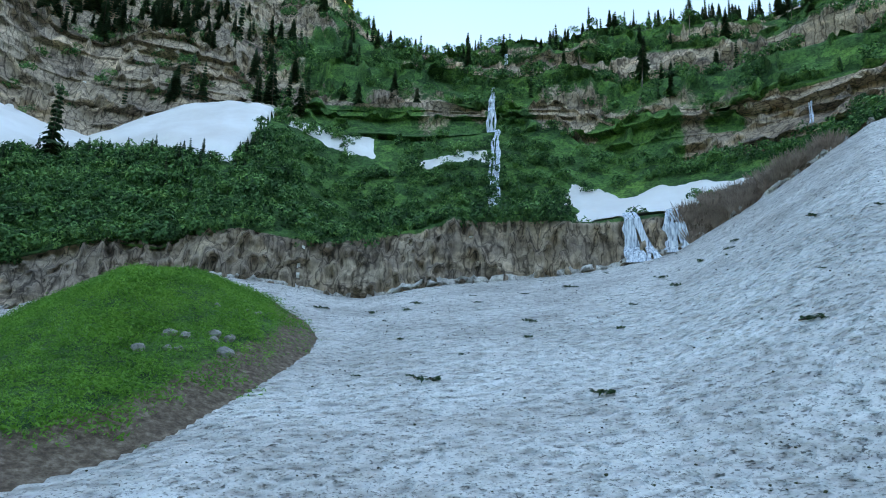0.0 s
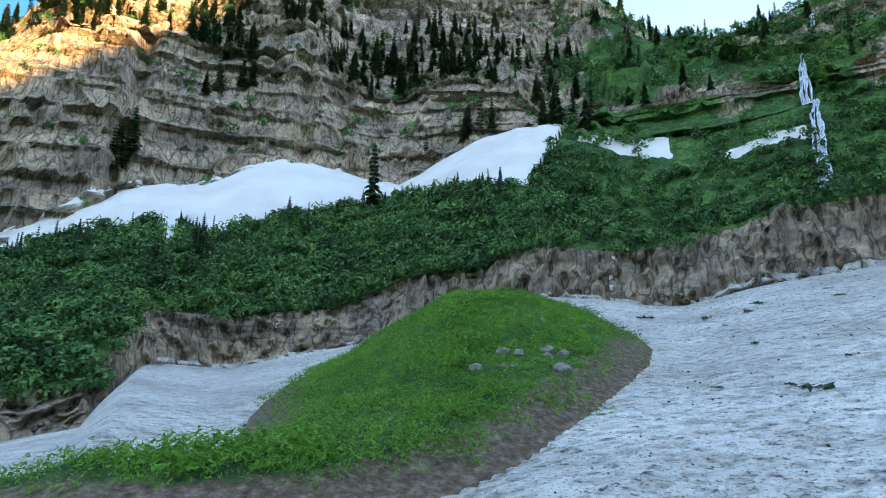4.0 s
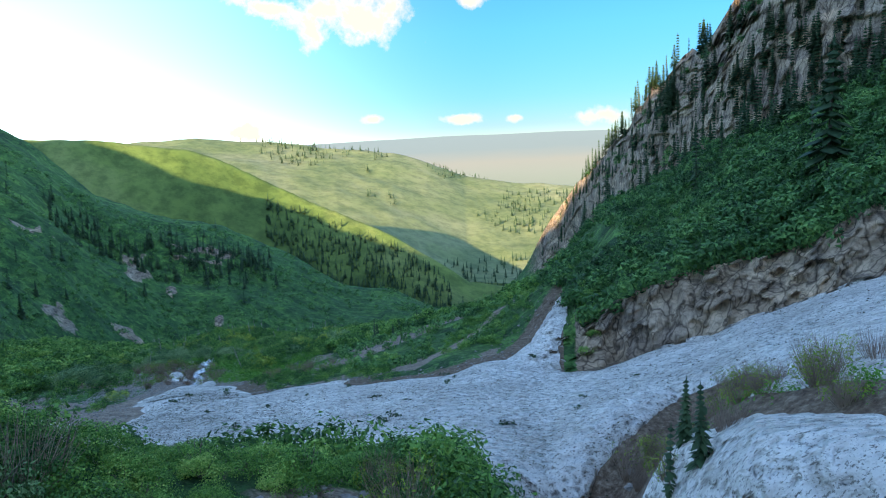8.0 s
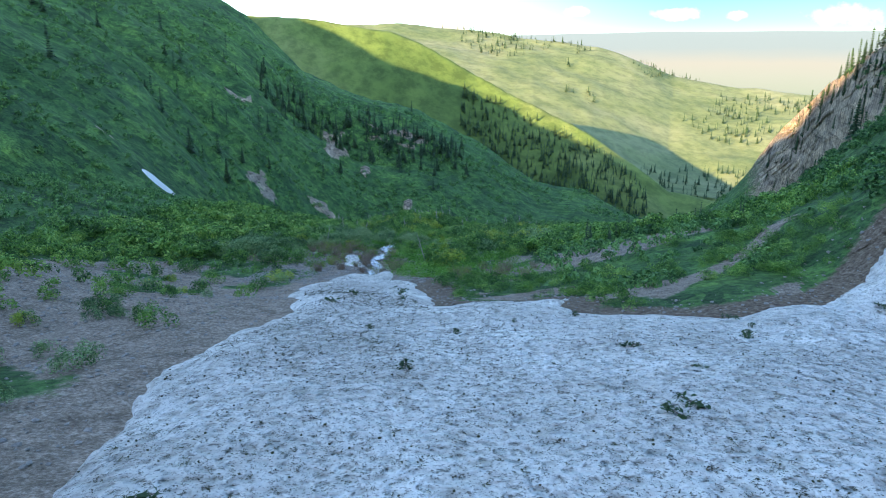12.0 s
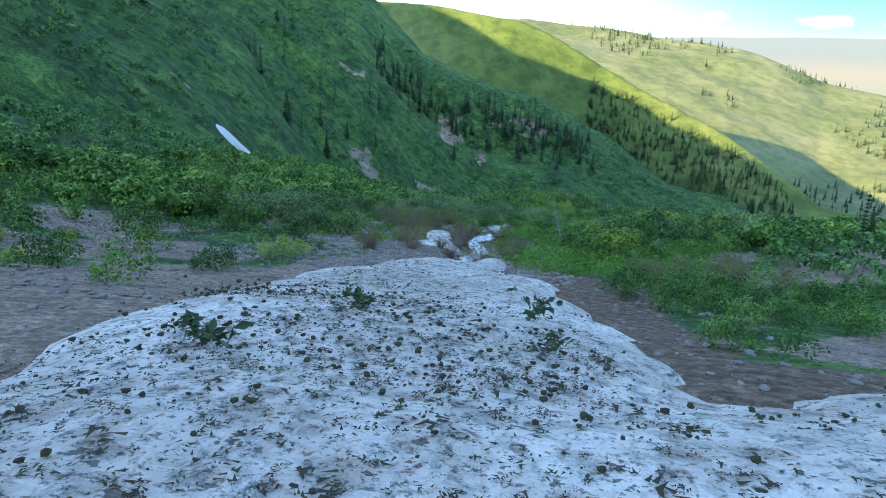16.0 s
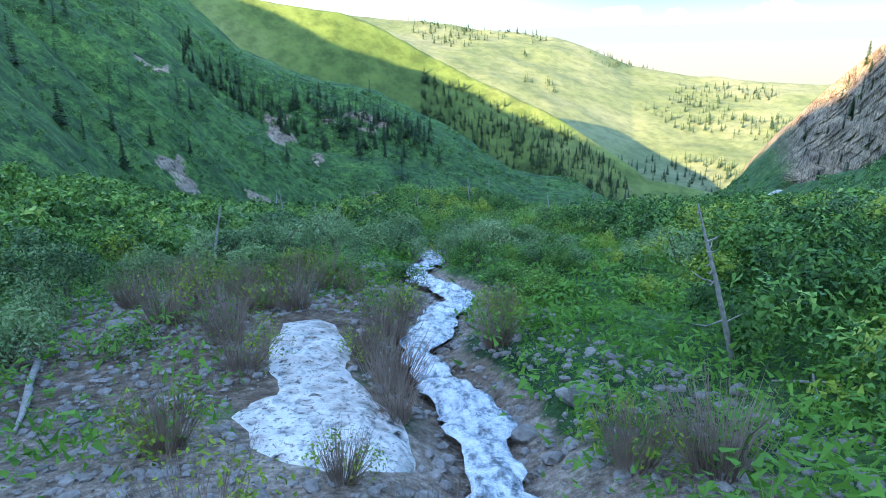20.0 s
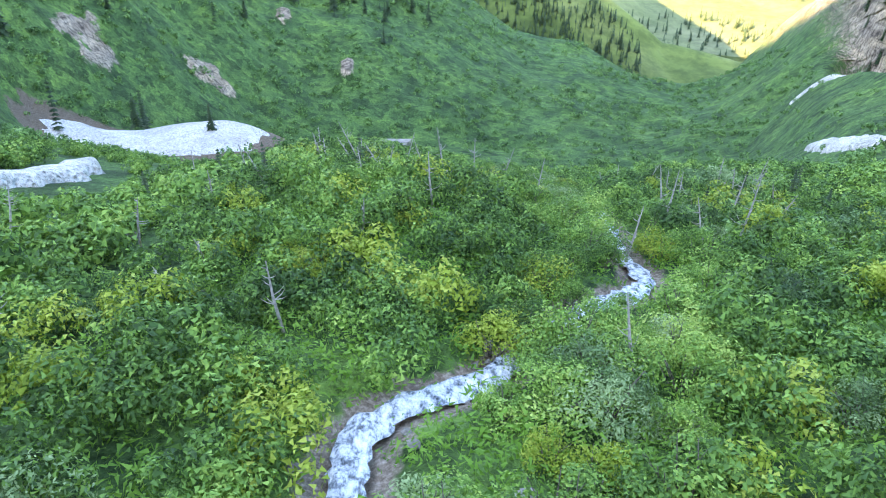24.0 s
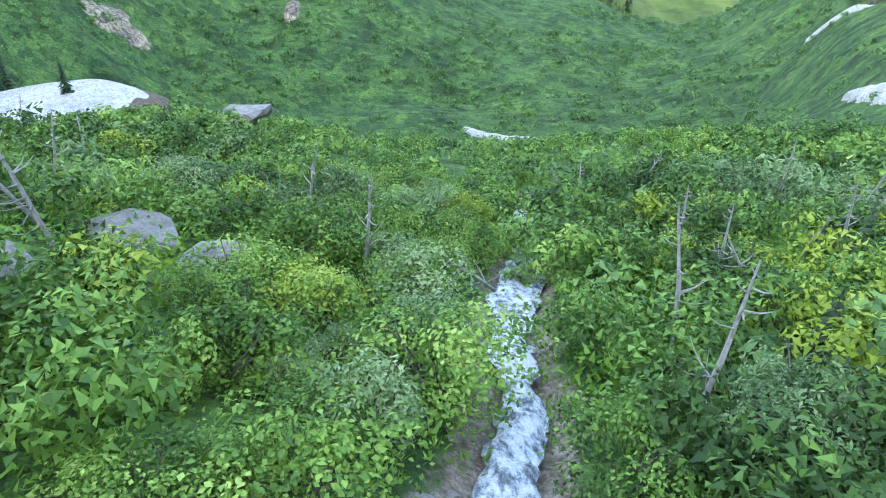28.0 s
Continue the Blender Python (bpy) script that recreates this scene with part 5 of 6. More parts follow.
def waterfall(deg, ring0, ring1, wide, label, out=0.6, flare=0.6, lean=0.0):
    """A white ribbon down the mountain side at one compass angle."""
    i = int(np.argmin(np.abs(np.degrees(AZ) - deg)))
    js = np.arange(int(ring1), int(ring0) + 1)
    r, zz = R[i, js] - out, Z[i, js] + 0.35
    r = np.minimum.accumulate(r[::-1])[::-1]
    a = AZ[i]
    down = 1 - (zz - zz.min()) / (np.ptp(zz) + 0.01)
    pieces = []
    for strand in range(5):
        shift = wide * (strand - 2) * 0.24 * (0.45 + flare * down) + 0.35 * wide * fbm(zz * 0.3, 0 * zz + strand * 7.3, 0, 3, 57) + lean * down
        w = wide * 0.3 * (0.25 + 1.3 * vnoise(zz * 0.6, 0 * zz + strand * 3.1, 0 * zz, 56)) * (0.5 + flare * down)
        cols = np.linspace(-0.5, 0.5, 4)
        off = shift[:, None] + cols * w[:, None]
        rr = r[:, None] - 0.12 * strand + 0.1 * np.abs(cols)
        px, py, pz = rr * math.sin(a) + math.cos(a) * off, rr * math.cos(a) - math.sin(a) * off, zz[:, None] + 0 * cols
        n, m = px.shape
        flat = np.arange(n * m).reshape(n, m)
        pieces.append((np.stack([px, py, pz], -1).reshape(-1, 3), np.stack([flat[:-1, :-1], flat[1:, :-1], flat[1:, 1:], flat[:-1, 1:]], -1).reshape(-1, 4)))
    co, fa = joined(pieces)
    return tagged(part("waterfall", mesh_of("waterfall", co, fa, FALL), FALL), label, "waterfall", kind="structure")


waterfall(118.4, upper_ring(0.52), upper_ring(0.36), 0.9, "thin upper leap of the tall waterfall")
waterfall(117.3, upper_ring(0.08), wall_ring(0.0), 1.5, "tall thin white waterfall on the mountain side")
waterfall(117.9, shelf_ring(1.0), shelf_ring(0.62), 1.9, "lower leap of the tall waterfall", 0.9)
waterfall(129.3, COUNTS[0] + COUNTS[1], COUNTS[0] + 1, 2.3, "short white waterfall behind the snowfield", flare=1.2, lean=1.8)
waterfall(132.6, COUNTS[0] + COUNTS[1], COUNTS[0] + 1, 2.0, "short white waterfall beside the brown brush", flare=1.5, lean=0.6)
waterfall(143.0, wall_ring(0.7), wall_ring(0.05), 0.5, "thin white waterfall on the dark cliff")
waterfall(146.6, upper_ring(0.50), upper_ring(0.44), 1.5, "small white waterfall high on the green slope")


# ---- stones ----
def stone_mesh(seed, level=2, flat=0.7):
    rng = np.random.default_rng(seed)
    bm = bmesh.new()
    bmesh.ops.create_icosphere(bm, subdivisions=level, radius=0.5)
    cuts = unit(rng.normal(size=(9, 3)))
    far = rng.uniform(0.24, 0.42, 9)
    for v in bm.verts:
        p = np.array(v.co)
        for c, d in zip(cuts, far):
            over = p @ c - d
            if over > 0:
                p = p - c * over * 0.92
        p = p * (1, 0.85, flat) + 0.03 * rng.normal(size=3)
        v.co = p
    return bm


STONE = material("pale_stone", lambda nt: mixed(nt, ramp(nt, noise_of(nt, 1.6, 5, 0.6), [(0.3, (0.22, 0.20, 0.18)), (0.6, (0.42, 0.38, 0.34))]), ramp(nt, noise_of(nt, 9, 4, 0.7), [(0.3, (0.5, 0.5, 0.5)), (0.6, (1, 1, 1))]), 0.8, "MULTIPLY"), 0.9, [(lambda nt: noise_of(nt, 6, 5, 0.7), 0.06)])
STONES = []
for k in range(5):
    bm = stone_mesh(400 + k)
    me = bpy.data.meshes.new("stone")
    bm.to_mesh(me)
    bm.free()
    me.materials.append(STONE)
    STONES.append(me)


def boulder(x, y, wide, label, name="boulder", up=0.12, squash=1.0, group=""):
    ob = new(name, STONES[int(RNG.integers(5))])
    tagged(ob, label, "rock", group)
    ob.matrix_world = Matrix.LocRotScale((x, y, height(x, y)[0] + up * wide), Euler((RNG.normal() * 0.15, RNG.normal() * 0.15, RNG.uniform(0, 6.28))), (wide, wide, wide * squash))
    return ob


for x, y, wide, label in ((-12.0, 135.8, 1.7, "grey angular boulder beside the stream"), (-14.6, 143.4, 1.3, "grey boulder among the shrubs"), (-19.6, 126.5, 1.1, "grey boulder on the stony bank"), (-9.2 + 0.9, 119.0, 0.75, "dark stone at the water's edge"),
                          (-7.0, 119.9, 1.3, "flat pale boulder beside the stream"), (-5.5, 122.0, 0.6, "rounded pale stone in the grass"), (-3.3, 119.6, 0.5, "small pale stone in the herbs"), (-3.3, 249.4, 7.5, "broad pale rock outcrop on the lip of the valley"),
                          (-19.5, 191, 1.4, "flat pink stone among the shrubs"), (-1.5, 163.9, 1.9, "white lichen-covered boulder beside the stream"), (1.6, 205.6, 3.6, "flat pale slab of rock among the shrubs"), (-0.6, 201.6, 2.4, "flat pinkish rock among the shrubs"),
                          (4.1, 204.2, 2.8, "grey slab of rock among the shrubs"), (-0.5, 165.6, 1.0, "pale stone on the bank"), (-3.0, 193.5, 1.6, "pale rock between the shrubs")):
    boulder(x, y, wide, label, squash=0.45 if "flat" in label or "slab" in label or "outcrop" in label else 1.0)
for px, py, wide in ((300, 650, 0.8), (330, 655, 0.7), (385, 640, 0.9), (410, 640, 0.8), (385, 650, 0.6), (325, 683, 0.6), (250, 680, 0.7), (410, 672, 1.0)):
    deg, r = 82 + (px - 10) / 1568 * 62, 33 + (690 - py) * 0.07
    x, y = polar(deg, r)
    boulder(x, y, wide, "pale stone lying in the grass of the mound", "stone", group="stones on the mound")
for n in range(110):
    x, y = 1.8 + RNG.normal() * 0.9, 15.8 + RNG.normal() * 1.1
    boulder(x, y, RNG.uniform(0.2, 0.5) if n % 6 else RNG.uniform(0.45, 0.8), "pale angular stone on the gravel below the bank", "stone", group="stones on the bank", squash=0.6)
for n in range(26):
    deg, r = RNG.uniform(84, 118), RNG.uniform(30, 48)
    x, y = polar(deg, r)
    if inside(MOUND, np.array(x), np.array(y)) > 1.2:
        boulder(x, y, RNG.uniform(0.25, 0.6), "pale stone lying in the grass of the mound", "stone", group="stones on the mound")
for n in range(40):
    x, y = RNG.uniform(15, 27), RNG.uniform(22, 35)
    if inside(HOLE, np.array(x), np.array(y)) > 0.2:
        boulder(x, y, RNG.uniform(0.2, 0.7), "dark wet stone beside the creek under the snow", "stone", group="stones beside the creek")
for r in np.linspace(73, 97, 14):
    x, y = polar(27.8 + RNG.normal() * 0.3, r)
    plant_shrub(x, y, height(x, y)[0], RNG.uniform(0.5, 0.9), int(RNG.integers(0, 3)))
n = 0
while n < 60:
    k = RNG.integers(0, len(STREAM) - 1)
    f = RNG.random()
    x = STREAM[k][0] * (1 - f) + STREAM[k + 1][0] * f + RNG.choice([-1, 1]) * RNG.uniform(0.9, 2.3)
    y = STREAM[k][1] * (1 - f) + STREAM[k + 1][1] * f + RNG.normal() * 0.3
    if y > 111:
        boulder(x, y, RNG.uniform(0.25, 0.6), "wet grey stone on the stream bank", "stone", group="stones along the stream")
        n += 1
bm = stone_mesh(9, 1, 0.75)
PEBBLE = (np.array([v.co for v in bm.verts]), np.array([[v.index for v in f.verts] for f in bm.faces]))
bm.free()
x, y = np.concatenate([RNG.uniform(-45, 52, 16000), RNG.uniform(-24, -2, 10000)]), np.concatenate([RNG.uniform(42, 138, 16000), RNG.uniform(100, 133, 10000)])
snow, bare, water = open_ground(x, y)
keep = (snow < -0.3) & ((bare > -1) | (water < 3.2) | (snow > -7)) & ((np.degrees(np.arctan2(x, y)) < 24) | (np.hypot(x, y) > 110))
x, y = x[keep], y[keep]
co, fa = strewn(PEBBLE, x, y, height(x, y) + 0.02, 0.06 + 0.4 * RNG.random(len(x)) ** 3, RNG.uniform(0, 6.28, len(x)))
tagged(part("gravel", mesh_of("gravel", co, fa, STONE, True), STONE), "loose pale stones on the bare valley floor", "gravel", kind="stuff")

# ---- litter on the snow ----
TWIGS = []
for k in range(4):
    rng = np.random.default_rng(500 + k)
    m = 7
    at = rng.normal(size=(m, 3)) * (0.5, 0.3, 0.0) + (0, 0, 0.05)
    co, fa = kites(at, np.tile((0, 0, 4.0), (m, 1)), 0.26, rng, 2.4, True)
    TWIGS.append((co * (1, 1, 0.4), fa))
LITTER = material("dark_litter", lambda nt: ramp(nt, noise_of(nt, 0.9, 3, 0.6), [(0.35, (0.06, 0.045, 0.035)), (0.6, (0.07, 0.075, 0.035))]), 0.9)
NSNOW = 60000
x = np.concatenate([RNG.uniform(-19, 45, NSNOW // 2), RNG.uniform(-16, 4, NSNOW // 4), RNG.uniform(8, 80, NSNOW // 4)])
y = np.concatenate([RNG.uniform(30, 80, NSNOW // 2), RNG.uniform(55, 114, NSNOW // 4), RNG.uniform(-60, 5, NSNOW // 4)])
arc = np.abs(np.hypot(x + 4, y - 88) - 12) + 20 * (y > 84)
keep = (inside(SNOWFIELD, x, y) > 1) & (inside(MOUND, x, y) < -1.5) & ((RNG.random(len(x)) < np.where((x < -6 + 0.25 * (84 - y)) | (y < 66), 0.75, 0.32)) | (arc < 3))
x, y = x[keep], y[keep]
z = height(x, y) + 0.8 * np.sqrt(np.clip(inside(SNOWFIELD, x, y), 0, 4) / 4)
size = RNG.uniform(0.04, 0.15, len(x)) * np.where(RNG.random(len(x)) < 0.06, 2.0, 1.0)
pieces = [strewn(t, x[k::4], y[k::4], z[k::4] + 0.03, size[k::4], RNG.uniform(0, 6.28, len(x[k::4]))) for k, t in enumerate(TWIGS)]
co, fa = joined(pieces)
tagged(part("snow_litter", mesh_of("snow_litter", co, fa, LITTER, True), LITTER), "dark twigs and needles strewn over the snow", "litter", kind="stuff")

lump = RNG.random(len(x)) < np.where(arc[keep] < 3, 0.9, 0.35)
co, fa = strewn(PEBBLE, x[lump] + RNG.normal(size=lump.sum()) * 0.4, y[lump] + RNG.normal(size=lump.sum()) * 0.4, z[lump], 0.03 + 0.13 * RNG.random(lump.sum()) ** 2, RNG.uniform(0, 6.28, lump.sum()))
tagged(part("snow_debris", mesh_of("snow_debris", co, fa, LITTER, True), LITTER), "dark clods and cones scattered on the snow", "debris", kind="stuff")
FRONT = np.array([(12.6, 34.6), (13.6, 33.4), (14.2, 32.4), (15.4, 31.0), (17, 32.1), (19, 33.2), (21, 34.1), (23, 35.2), (25.4, 36.2)])
along = np.linspace(0, len(FRONT) - 1, 90)
fx, fy = (np.interp(along, np.arange(len(FRONT)), FRONT[:, c]) for c in (0, 1))
fx, fy = fx + 0.25 * fbm(along * 1.7, 0 * along, 0, 3, 110), fy + 0.3 * fbm(along * 1.7, 0 * along + 5, 0, 3, 111)
base = np.interp(fx, [12.6, 15.5, 17, 21, 25.4], [-12.2, -12.0, -11.4, -10.5, -10.1])
rows = []
for back_off, up in ((2.6, 0.62), (1.4, 0.78), (0.5, 0.74), (0.0, 0.5), (-0.18, 0.1), (-0.1, -0.35), (0.2, -0.8), (0.75, -1.15), (1.5, -1.5)):
    bend = 0.16 * fbm(along * 3, 0 * along + up * 3, 0, 3, 112)
    rows.append(np.stack([fx - 0.3 * back_off + bend, fy + back_off + bend, base + up + 0.12 * fbm(along * 2.2, 0 * along + up, 0, 3, 113)], 1))
grid = np.stack(rows, 1)
flat = np.arange(grid.shape[0] * 9).reshape(-1, 9)
fa = np.stack([flat[:-1, :-1], flat[1:, :-1], flat[1:, 1:], flat[:-1, 1:]], -1).reshape(-1, 4)
tagged(part("snow_bridge", mesh_of("snow_bridge", grid.reshape(-1, 3), fa, SNOW), SNOW), "broken undercut edge of old snow over the creek", "snow", kind="structure")


def fallen_branch(x, y, long, turn):
    rng = np.random.default_rng(int(abs(x * 31 + y * 17)))
    z = float(height(x, y)[0] + 0.8)
    bough = tagged(new("fallen_branch"), "broken green spruce branch lying on the snow", "branch", "branches on the snow")
    bough.matrix_world = Matrix.LocRotScale((x, y, z + 0.06), Euler((0, 0, turn)), (long, long, long))
    part("stick", mesh_of("stick", *rod([(-0.5, 0, 0), (0, 0.04, 0.05), (0.5, -0.03, 0.02)], (0.03, 0.022, 0.008), 4), BARK), BARK, bough)
    at = np.stack([rng.uniform(-0.4, 0.55, 46), rng.normal(size=46) * 0.12, rng.uniform(0, 0.1, 46)], 1)
    part("needle_spray", mesh_of("needle_spray", *kites(at, np.tile((0, 0, 1.0), (46, 1)), 0.09, rng, 2.4), NEEDLE, True), NEEDLE, bough)


for t in range(60):
    while True:
        x, y = (RNG.uniform(-15, 30), RNG.uniform(36, 110)) if t < 26 else (RNG.uniform(12, 60), RNG.uniform(-48, -4))
        if inside(SNOWFIELD, np.array(x), np.array(y)) > 2 and inside(MOUND, np.array(x), np.array(y)) < -2:
            break
    fallen_branch(x, y, RNG.uniform(0.4, 1.5), RNG.uniform(0, 6.28))


# ---- bare bushes, logs and snags ----
def twig_bush(seed, n=60, wide=1.6, tall=1.5, thick=0.016):
    rng = np.random.default_rng(seed)
    out = []
    for _ in range(n):
        a, r = rng.uniform(0, 2 * np.pi), wide / 2 * math.sqrt(rng.uniform(0.02, 1))
        top = np.array([r * math.cos(a), r * math.sin(a), tall * rng.uniform(0.55, 1.0)])
        foot = np.array([top[0], top[1], 0]) * 0.25
        mid = (foot + top) / 2 + rng.normal(size=3) * 0.07
        out.append(rod([foot - (0, 0, 0.1), mid, top], (thick, thick * 0.7, thick * 0.2), 3))
    return joined(out)


TWIG_BUSHES = [mesh_of("branchwork", *twig_bush(600 + k, 140, 1.7 + 0.3 * k, 1.3 + 0.2 * k, 0.009), TWIG) for k in range(3)]
BUDS = [mesh_of("young_foliage", *lobes(9, 300, 1.6 + 0.3 * k, 1.5 + 0.2 * k, 0.045, np.random.default_rng(620 + k), 2.2), YELLOW, True) for k in range(3)]
bare_spots = [(-12.0, 124), (-11.2, 121.5), (-11.4, 126.5), (-12, 116), (-10.9, 113.8), (-13.6, 113.2), (-15.4, 117.6), (-16, 125), (-15.8, 129), (-12.7, 131.5), (-14.6, 128.9), (-8.3, 111.8), (-7, 116.2), (-5.8, 115.6), (-8.2, 124.2),
              (-16.2, 111), (-17, 131), (-18.6, 127.5), (-16.8, 133.4), (-19.5, 133), (-17.8, 129), (-15.2, 134.4), (-20.5, 130),  (-13.8, 132.5), (-10.9, 129.6), (-11.1, 119.4), (-15, 122.3), (-7.6, 127), (-6.4, 112.6), (6, 104), (3, 108), (8, 110), (2.5, 101), (10, 106), (12, 112), (5.4, 112), (1.5, 105), (7.4, 107.3), (3.8, 17.2), (6.6, 19), (-4.4, 15.6), (-8, 15.4), (-5.6, 14.4), (7.4, 18.2), (3.2, 16), (16, 24), (18, 23), (21, 21.5), (19.5, 19), (24, 19), (22.5, 23), (20.5, 25.5), (23, 26), (25, 25), (21.5, 22), (24.5, 22), (20.5, 24), (3.2, 18.4), (6.9, 17.6), (19, 29), (21.5, 30), (23.5, 31.5), (22, 28), (25, 30), (17.5, 28.5), (26, 33), (20, 31.5), (24, 28.5), (18.3, 30.8)]
for n, (x, y) in enumerate(bare_spots):
    bush = tagged(new("bare_bush"), "leafless reddish-brown willow bush on bare soil", "bush", "bare willow bushes")
    s = RNG.uniform(0.8, 1.35)
    bush.matrix_world = Matrix.LocRotScale((x, y, height(x, y)[0] - 0.05), Euler((RNG.normal() * 0.1, RNG.normal() * 0.1, RNG.uniform(0, 6.28))), (s, s, s))
    part("branchwork", TWIG_BUSHES[n % 3], TWIG, bush)
    if n % 3 != 1:
        part("young_foliage", BUDS[n % 3], YELLOW, bush, "sparse yellow-green young leaves")
co, fa = twig_bush(640, 60, 2.8, 1.6, 0.045)
pts = np.array([side_spot(RNG.uniform(133.5, 145), COUNTS[0] + COUNTS[1] * RNG.uniform(0.1, 1.2)) for _ in range(150)])
co, fa = strewn((co, fa), pts[:, 0], pts[:, 1], pts[:, 2] - 0.1, RNG.uniform(0.8, 1.5, 150), RNG.uniform(0, 6.28, 150))
tagged(part("brown_brush", mesh_of("brown_brush", co, fa, TWIG), TWIG), "tangle of brown leafless brush above the snow", "brush", kind="stuff")


def log(x0, y0, x1, y1, thick, label="bleached log lying on the stony bank"):
    z0, z1 = height(np.array([x0, x1]), np.array([y0, y1])) + thick * 0.8
    mid = ((x0 + x1) / 2 + RNG.normal() * 0.08, (y0 + y1) / 2 + RNG.normal() * 0.08, (z0 + z1) / 2 + 0.05)
    tagged(part("log", mesh_of("log", *rod([(x0, y0, z0), mid, (x1, y1, z1)], (thick, thick * 0.85, thick * 0.4), 7), DEAD), DEAD), label, "log", "logs on the bank")


for row in ((-20.7, 123.7, -19.0, 119.6, 0.10), (-19.7, 121.3, -18.6, 118.6, 0.09), (-16.8, 118.6, -15.6, 121.2, 0.08), (-16.4, 119.4, -15.2, 120.2, 0.10), (-24, 112, -20, 113.5, 0.07), (-6.2, 104, -3.4, 103, 0.07), (-1.9, 118.9, -0.8, 120.8, 0.05), (-0.6, 119.6, -2.2, 120.2, 0.05), (-13, 131.6, -10.8, 132.3, 0.05)):
    log(*row)


def snag(x, y, tall, lean):
    rng = np.random.default_rng(int(abs(x * 13 + y * 7)))
    pieces = [rod([(0, 0, -0.3), (0.03 * tall, 0, 0.5 * tall), (0.02 * tall, 0.02 * tall, tall)], (0.085, 0.065, 0.02), 5)]
    for _ in range(11):
        h, a = rng.uniform(0.25, 0.95) * tall, rng.uniform(0, 6.28)
        l = 0.28 * tall * (1.1 - h / tall)
        pieces.append(rod([(0.02 * tall, 0, h), (0.02 * tall + l * 0.6 * math.cos(a), l * 0.6 * math.sin(a), h + 0.1 * l), (0.02 * tall + l * math.cos(a), l * math.sin(a), h + 0.35 * l)], (0.03, 0.022, 0.008), 3))
    tree = tagged(new("dead_tree"), "thin bleached dead tree with bare branches", "tree", "dead trees in the valley")
    tree.matrix_world = Matrix.LocRotScale((x, y, height(x, y)[0]), Euler((lean, RNG.normal() * 0.15, RNG.uniform(0, 6.28))), None)
    part("trunk", mesh_of("trunk", *joined(pieces), DEAD), DEAD, tree)


for x, y in ((-19.6, 137.5), (-2.5, 121.5), (-26, 190), (-12, 196), (-9, 204), (-6, 207), (-4, 200), (0.5, 203), (2, 197), (-15, 205), (26, 206), (28, 203), (22, 199), (20, 204), (17, 200), (31, 212), (-20, 208), (8.5, 207), (18.5, 191), (15.5, 196), (24, 196), (-3, 210), (6, 211)):
    snag(x, y, RNG.uniform(3.0, 5.0), RNG.normal() * 0.25)
for n in range(34):
    y = RNG.uniform(168, 226)
    x = np.interp(y, [160, 195, 230], [-4, 8, 12]) + RNG.choice([-1, 1]) * RNG.uniform(4, 24)
    snag(x, y, RNG.uniform(2.4, 4.2), RNG.normal() * 0.35)
for x, y in ((-14, 201), (-12.5, 199), (-17, 203), (-21, 199), (-9.5, 203.5), (20.5, 203), (23, 200), (27, 206.5), (30, 204), (19, 197.5), (29, 198), (33, 208), (-24, 207), (-6, 200.5), (40, 170), (42, 176), (37, 168), (45, 172), (34, 160), (48, 180), (44, 165), (15, 22.5), (15.8, 21.6), (17.5, 25), *[(24 + 2.3 * k + RNG.normal(), 131 + 1.1 * k + 3 * RNG.normal()) for k in range(14)]):
    plant_spruce(x, y, height(x, y)[0], RNG.uniform(2.2, 4.0), "young dark spruce among the shrubs", "young spruces", int(RNG.integers(4)))

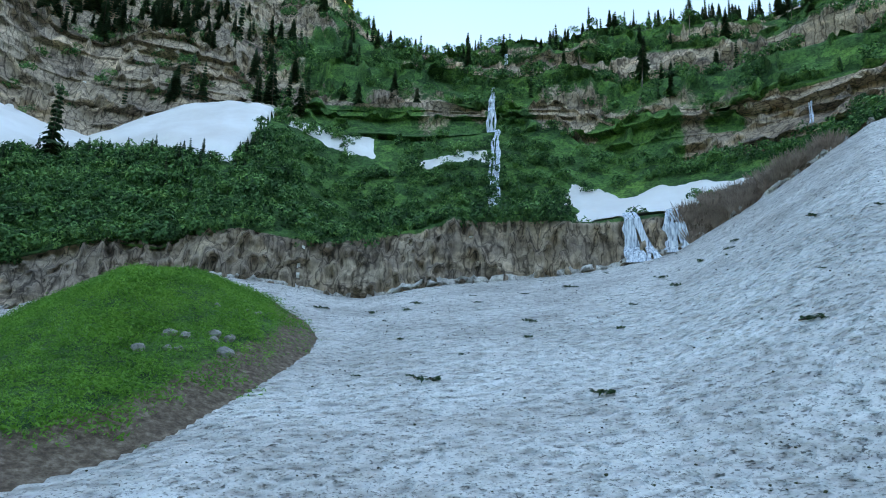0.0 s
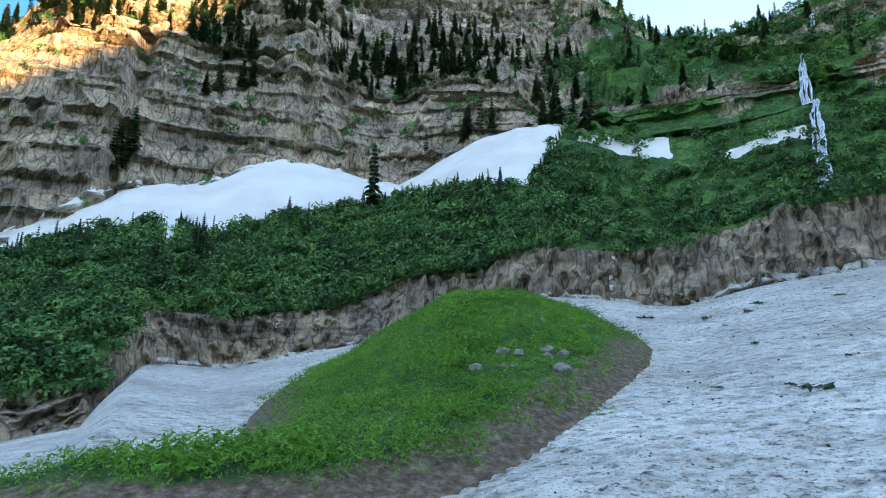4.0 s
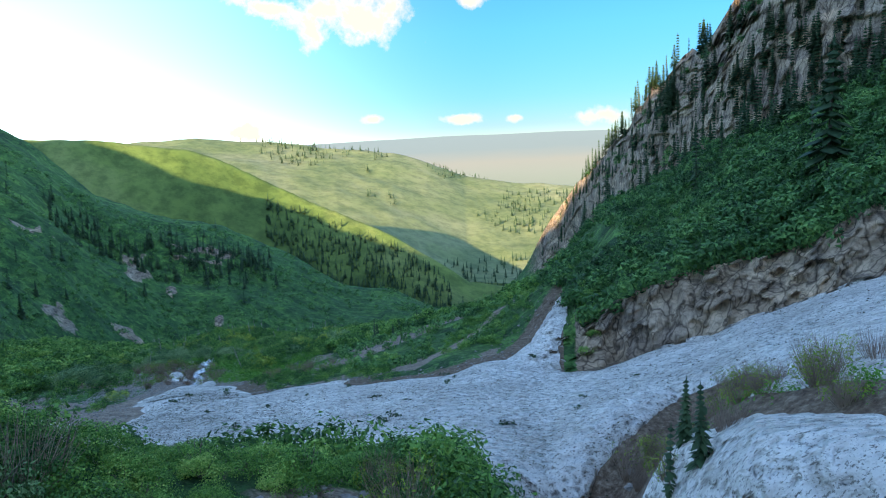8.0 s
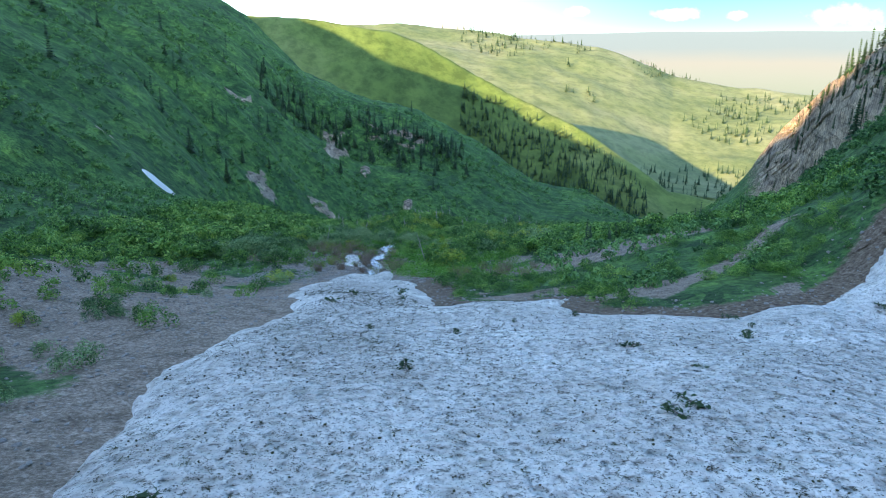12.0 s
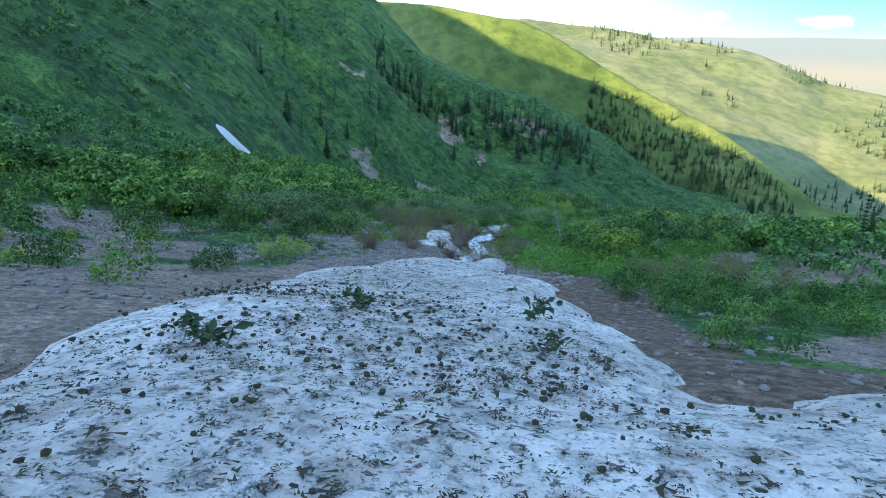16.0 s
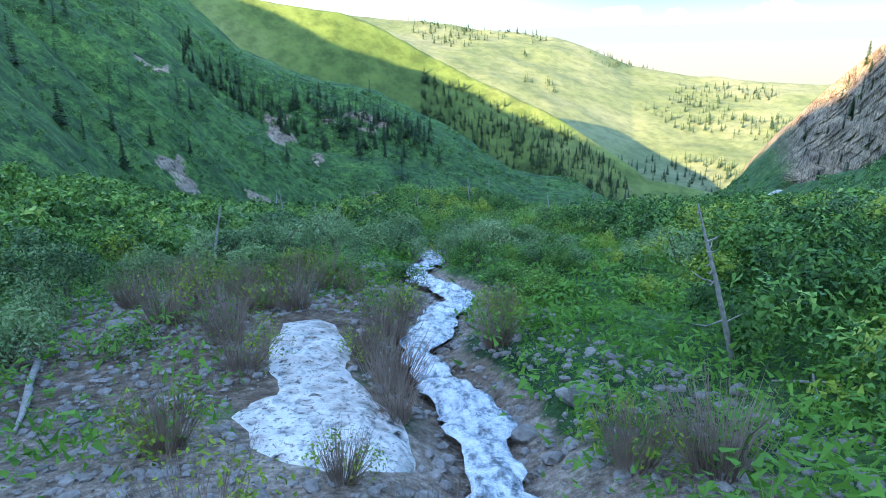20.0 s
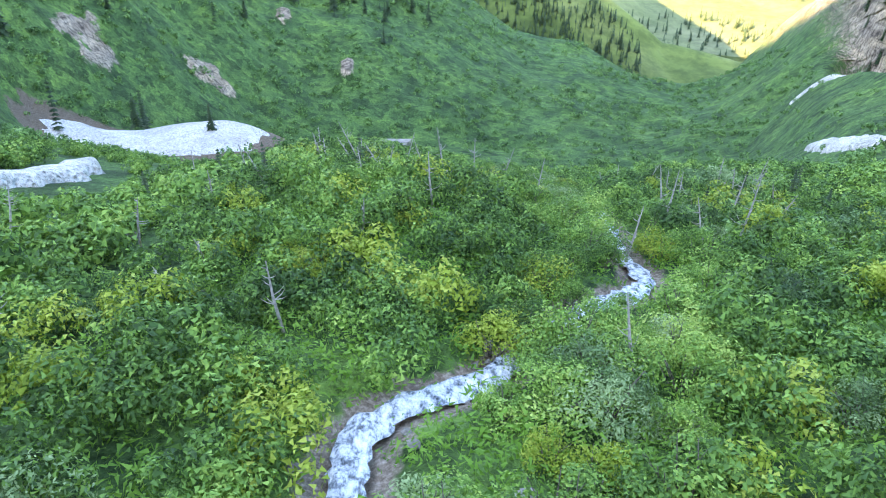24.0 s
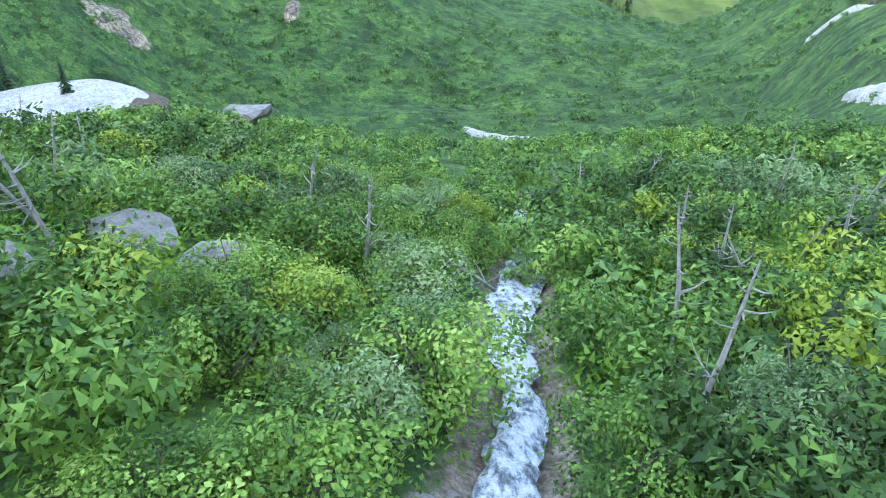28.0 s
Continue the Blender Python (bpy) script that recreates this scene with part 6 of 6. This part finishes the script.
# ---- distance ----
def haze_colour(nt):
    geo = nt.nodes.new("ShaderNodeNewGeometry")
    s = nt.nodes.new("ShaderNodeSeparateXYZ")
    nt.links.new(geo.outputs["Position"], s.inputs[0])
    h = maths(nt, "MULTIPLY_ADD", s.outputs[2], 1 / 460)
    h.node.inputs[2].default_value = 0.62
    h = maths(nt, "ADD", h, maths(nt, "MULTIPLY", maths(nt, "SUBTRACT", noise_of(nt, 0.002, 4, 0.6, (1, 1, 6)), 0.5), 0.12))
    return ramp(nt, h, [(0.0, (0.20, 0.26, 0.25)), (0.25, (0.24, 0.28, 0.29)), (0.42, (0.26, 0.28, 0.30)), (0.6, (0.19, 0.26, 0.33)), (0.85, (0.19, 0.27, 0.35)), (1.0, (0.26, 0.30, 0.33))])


# Self-glowing sheet: plain and far mountains with the haze painted into their colour
def backdrop():
    m = bpy.data.materials.new("distant_haze")
    m.use_nodes = True
    nt = m.node_tree
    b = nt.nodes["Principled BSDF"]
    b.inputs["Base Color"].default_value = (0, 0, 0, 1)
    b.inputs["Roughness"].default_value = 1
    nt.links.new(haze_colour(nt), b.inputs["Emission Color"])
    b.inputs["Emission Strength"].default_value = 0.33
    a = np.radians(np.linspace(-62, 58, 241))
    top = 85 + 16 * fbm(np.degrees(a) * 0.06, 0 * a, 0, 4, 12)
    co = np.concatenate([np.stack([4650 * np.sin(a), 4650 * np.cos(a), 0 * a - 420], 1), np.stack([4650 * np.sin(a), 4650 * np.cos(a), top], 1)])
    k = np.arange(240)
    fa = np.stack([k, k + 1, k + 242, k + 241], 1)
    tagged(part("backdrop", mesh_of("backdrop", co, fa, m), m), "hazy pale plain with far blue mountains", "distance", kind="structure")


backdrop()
WET = material("lake_water", lambda nt: (0.10, 0.16, 0.22), 0.15)
for deg, r, wide, deep in ((19.0, 3900, 120, 190), (22.3, 3700, 190, 130)):
    a = np.linspace(0, 2 * np.pi, 40, endpoint=False)
    q = 1 + 0.25 * fbm(np.cos(a) * 1.5, np.sin(a) * 1.5, 0, 3, 14)
    cx, cy = polar(deg, r)
    co = np.stack([cx + wide * q * np.cos(a), cy + deep * q * np.sin(a), 0 * a + float(np.interp(r, [2900, 4700], [-215, -300])) + 6], 1)
    bm = bmesh.new()
    bm.faces.new([bm.verts.new(c) for c in co])
    tagged(part("lake", bm, WET), "small blue lake on the distant plain", "lake", kind="structure")
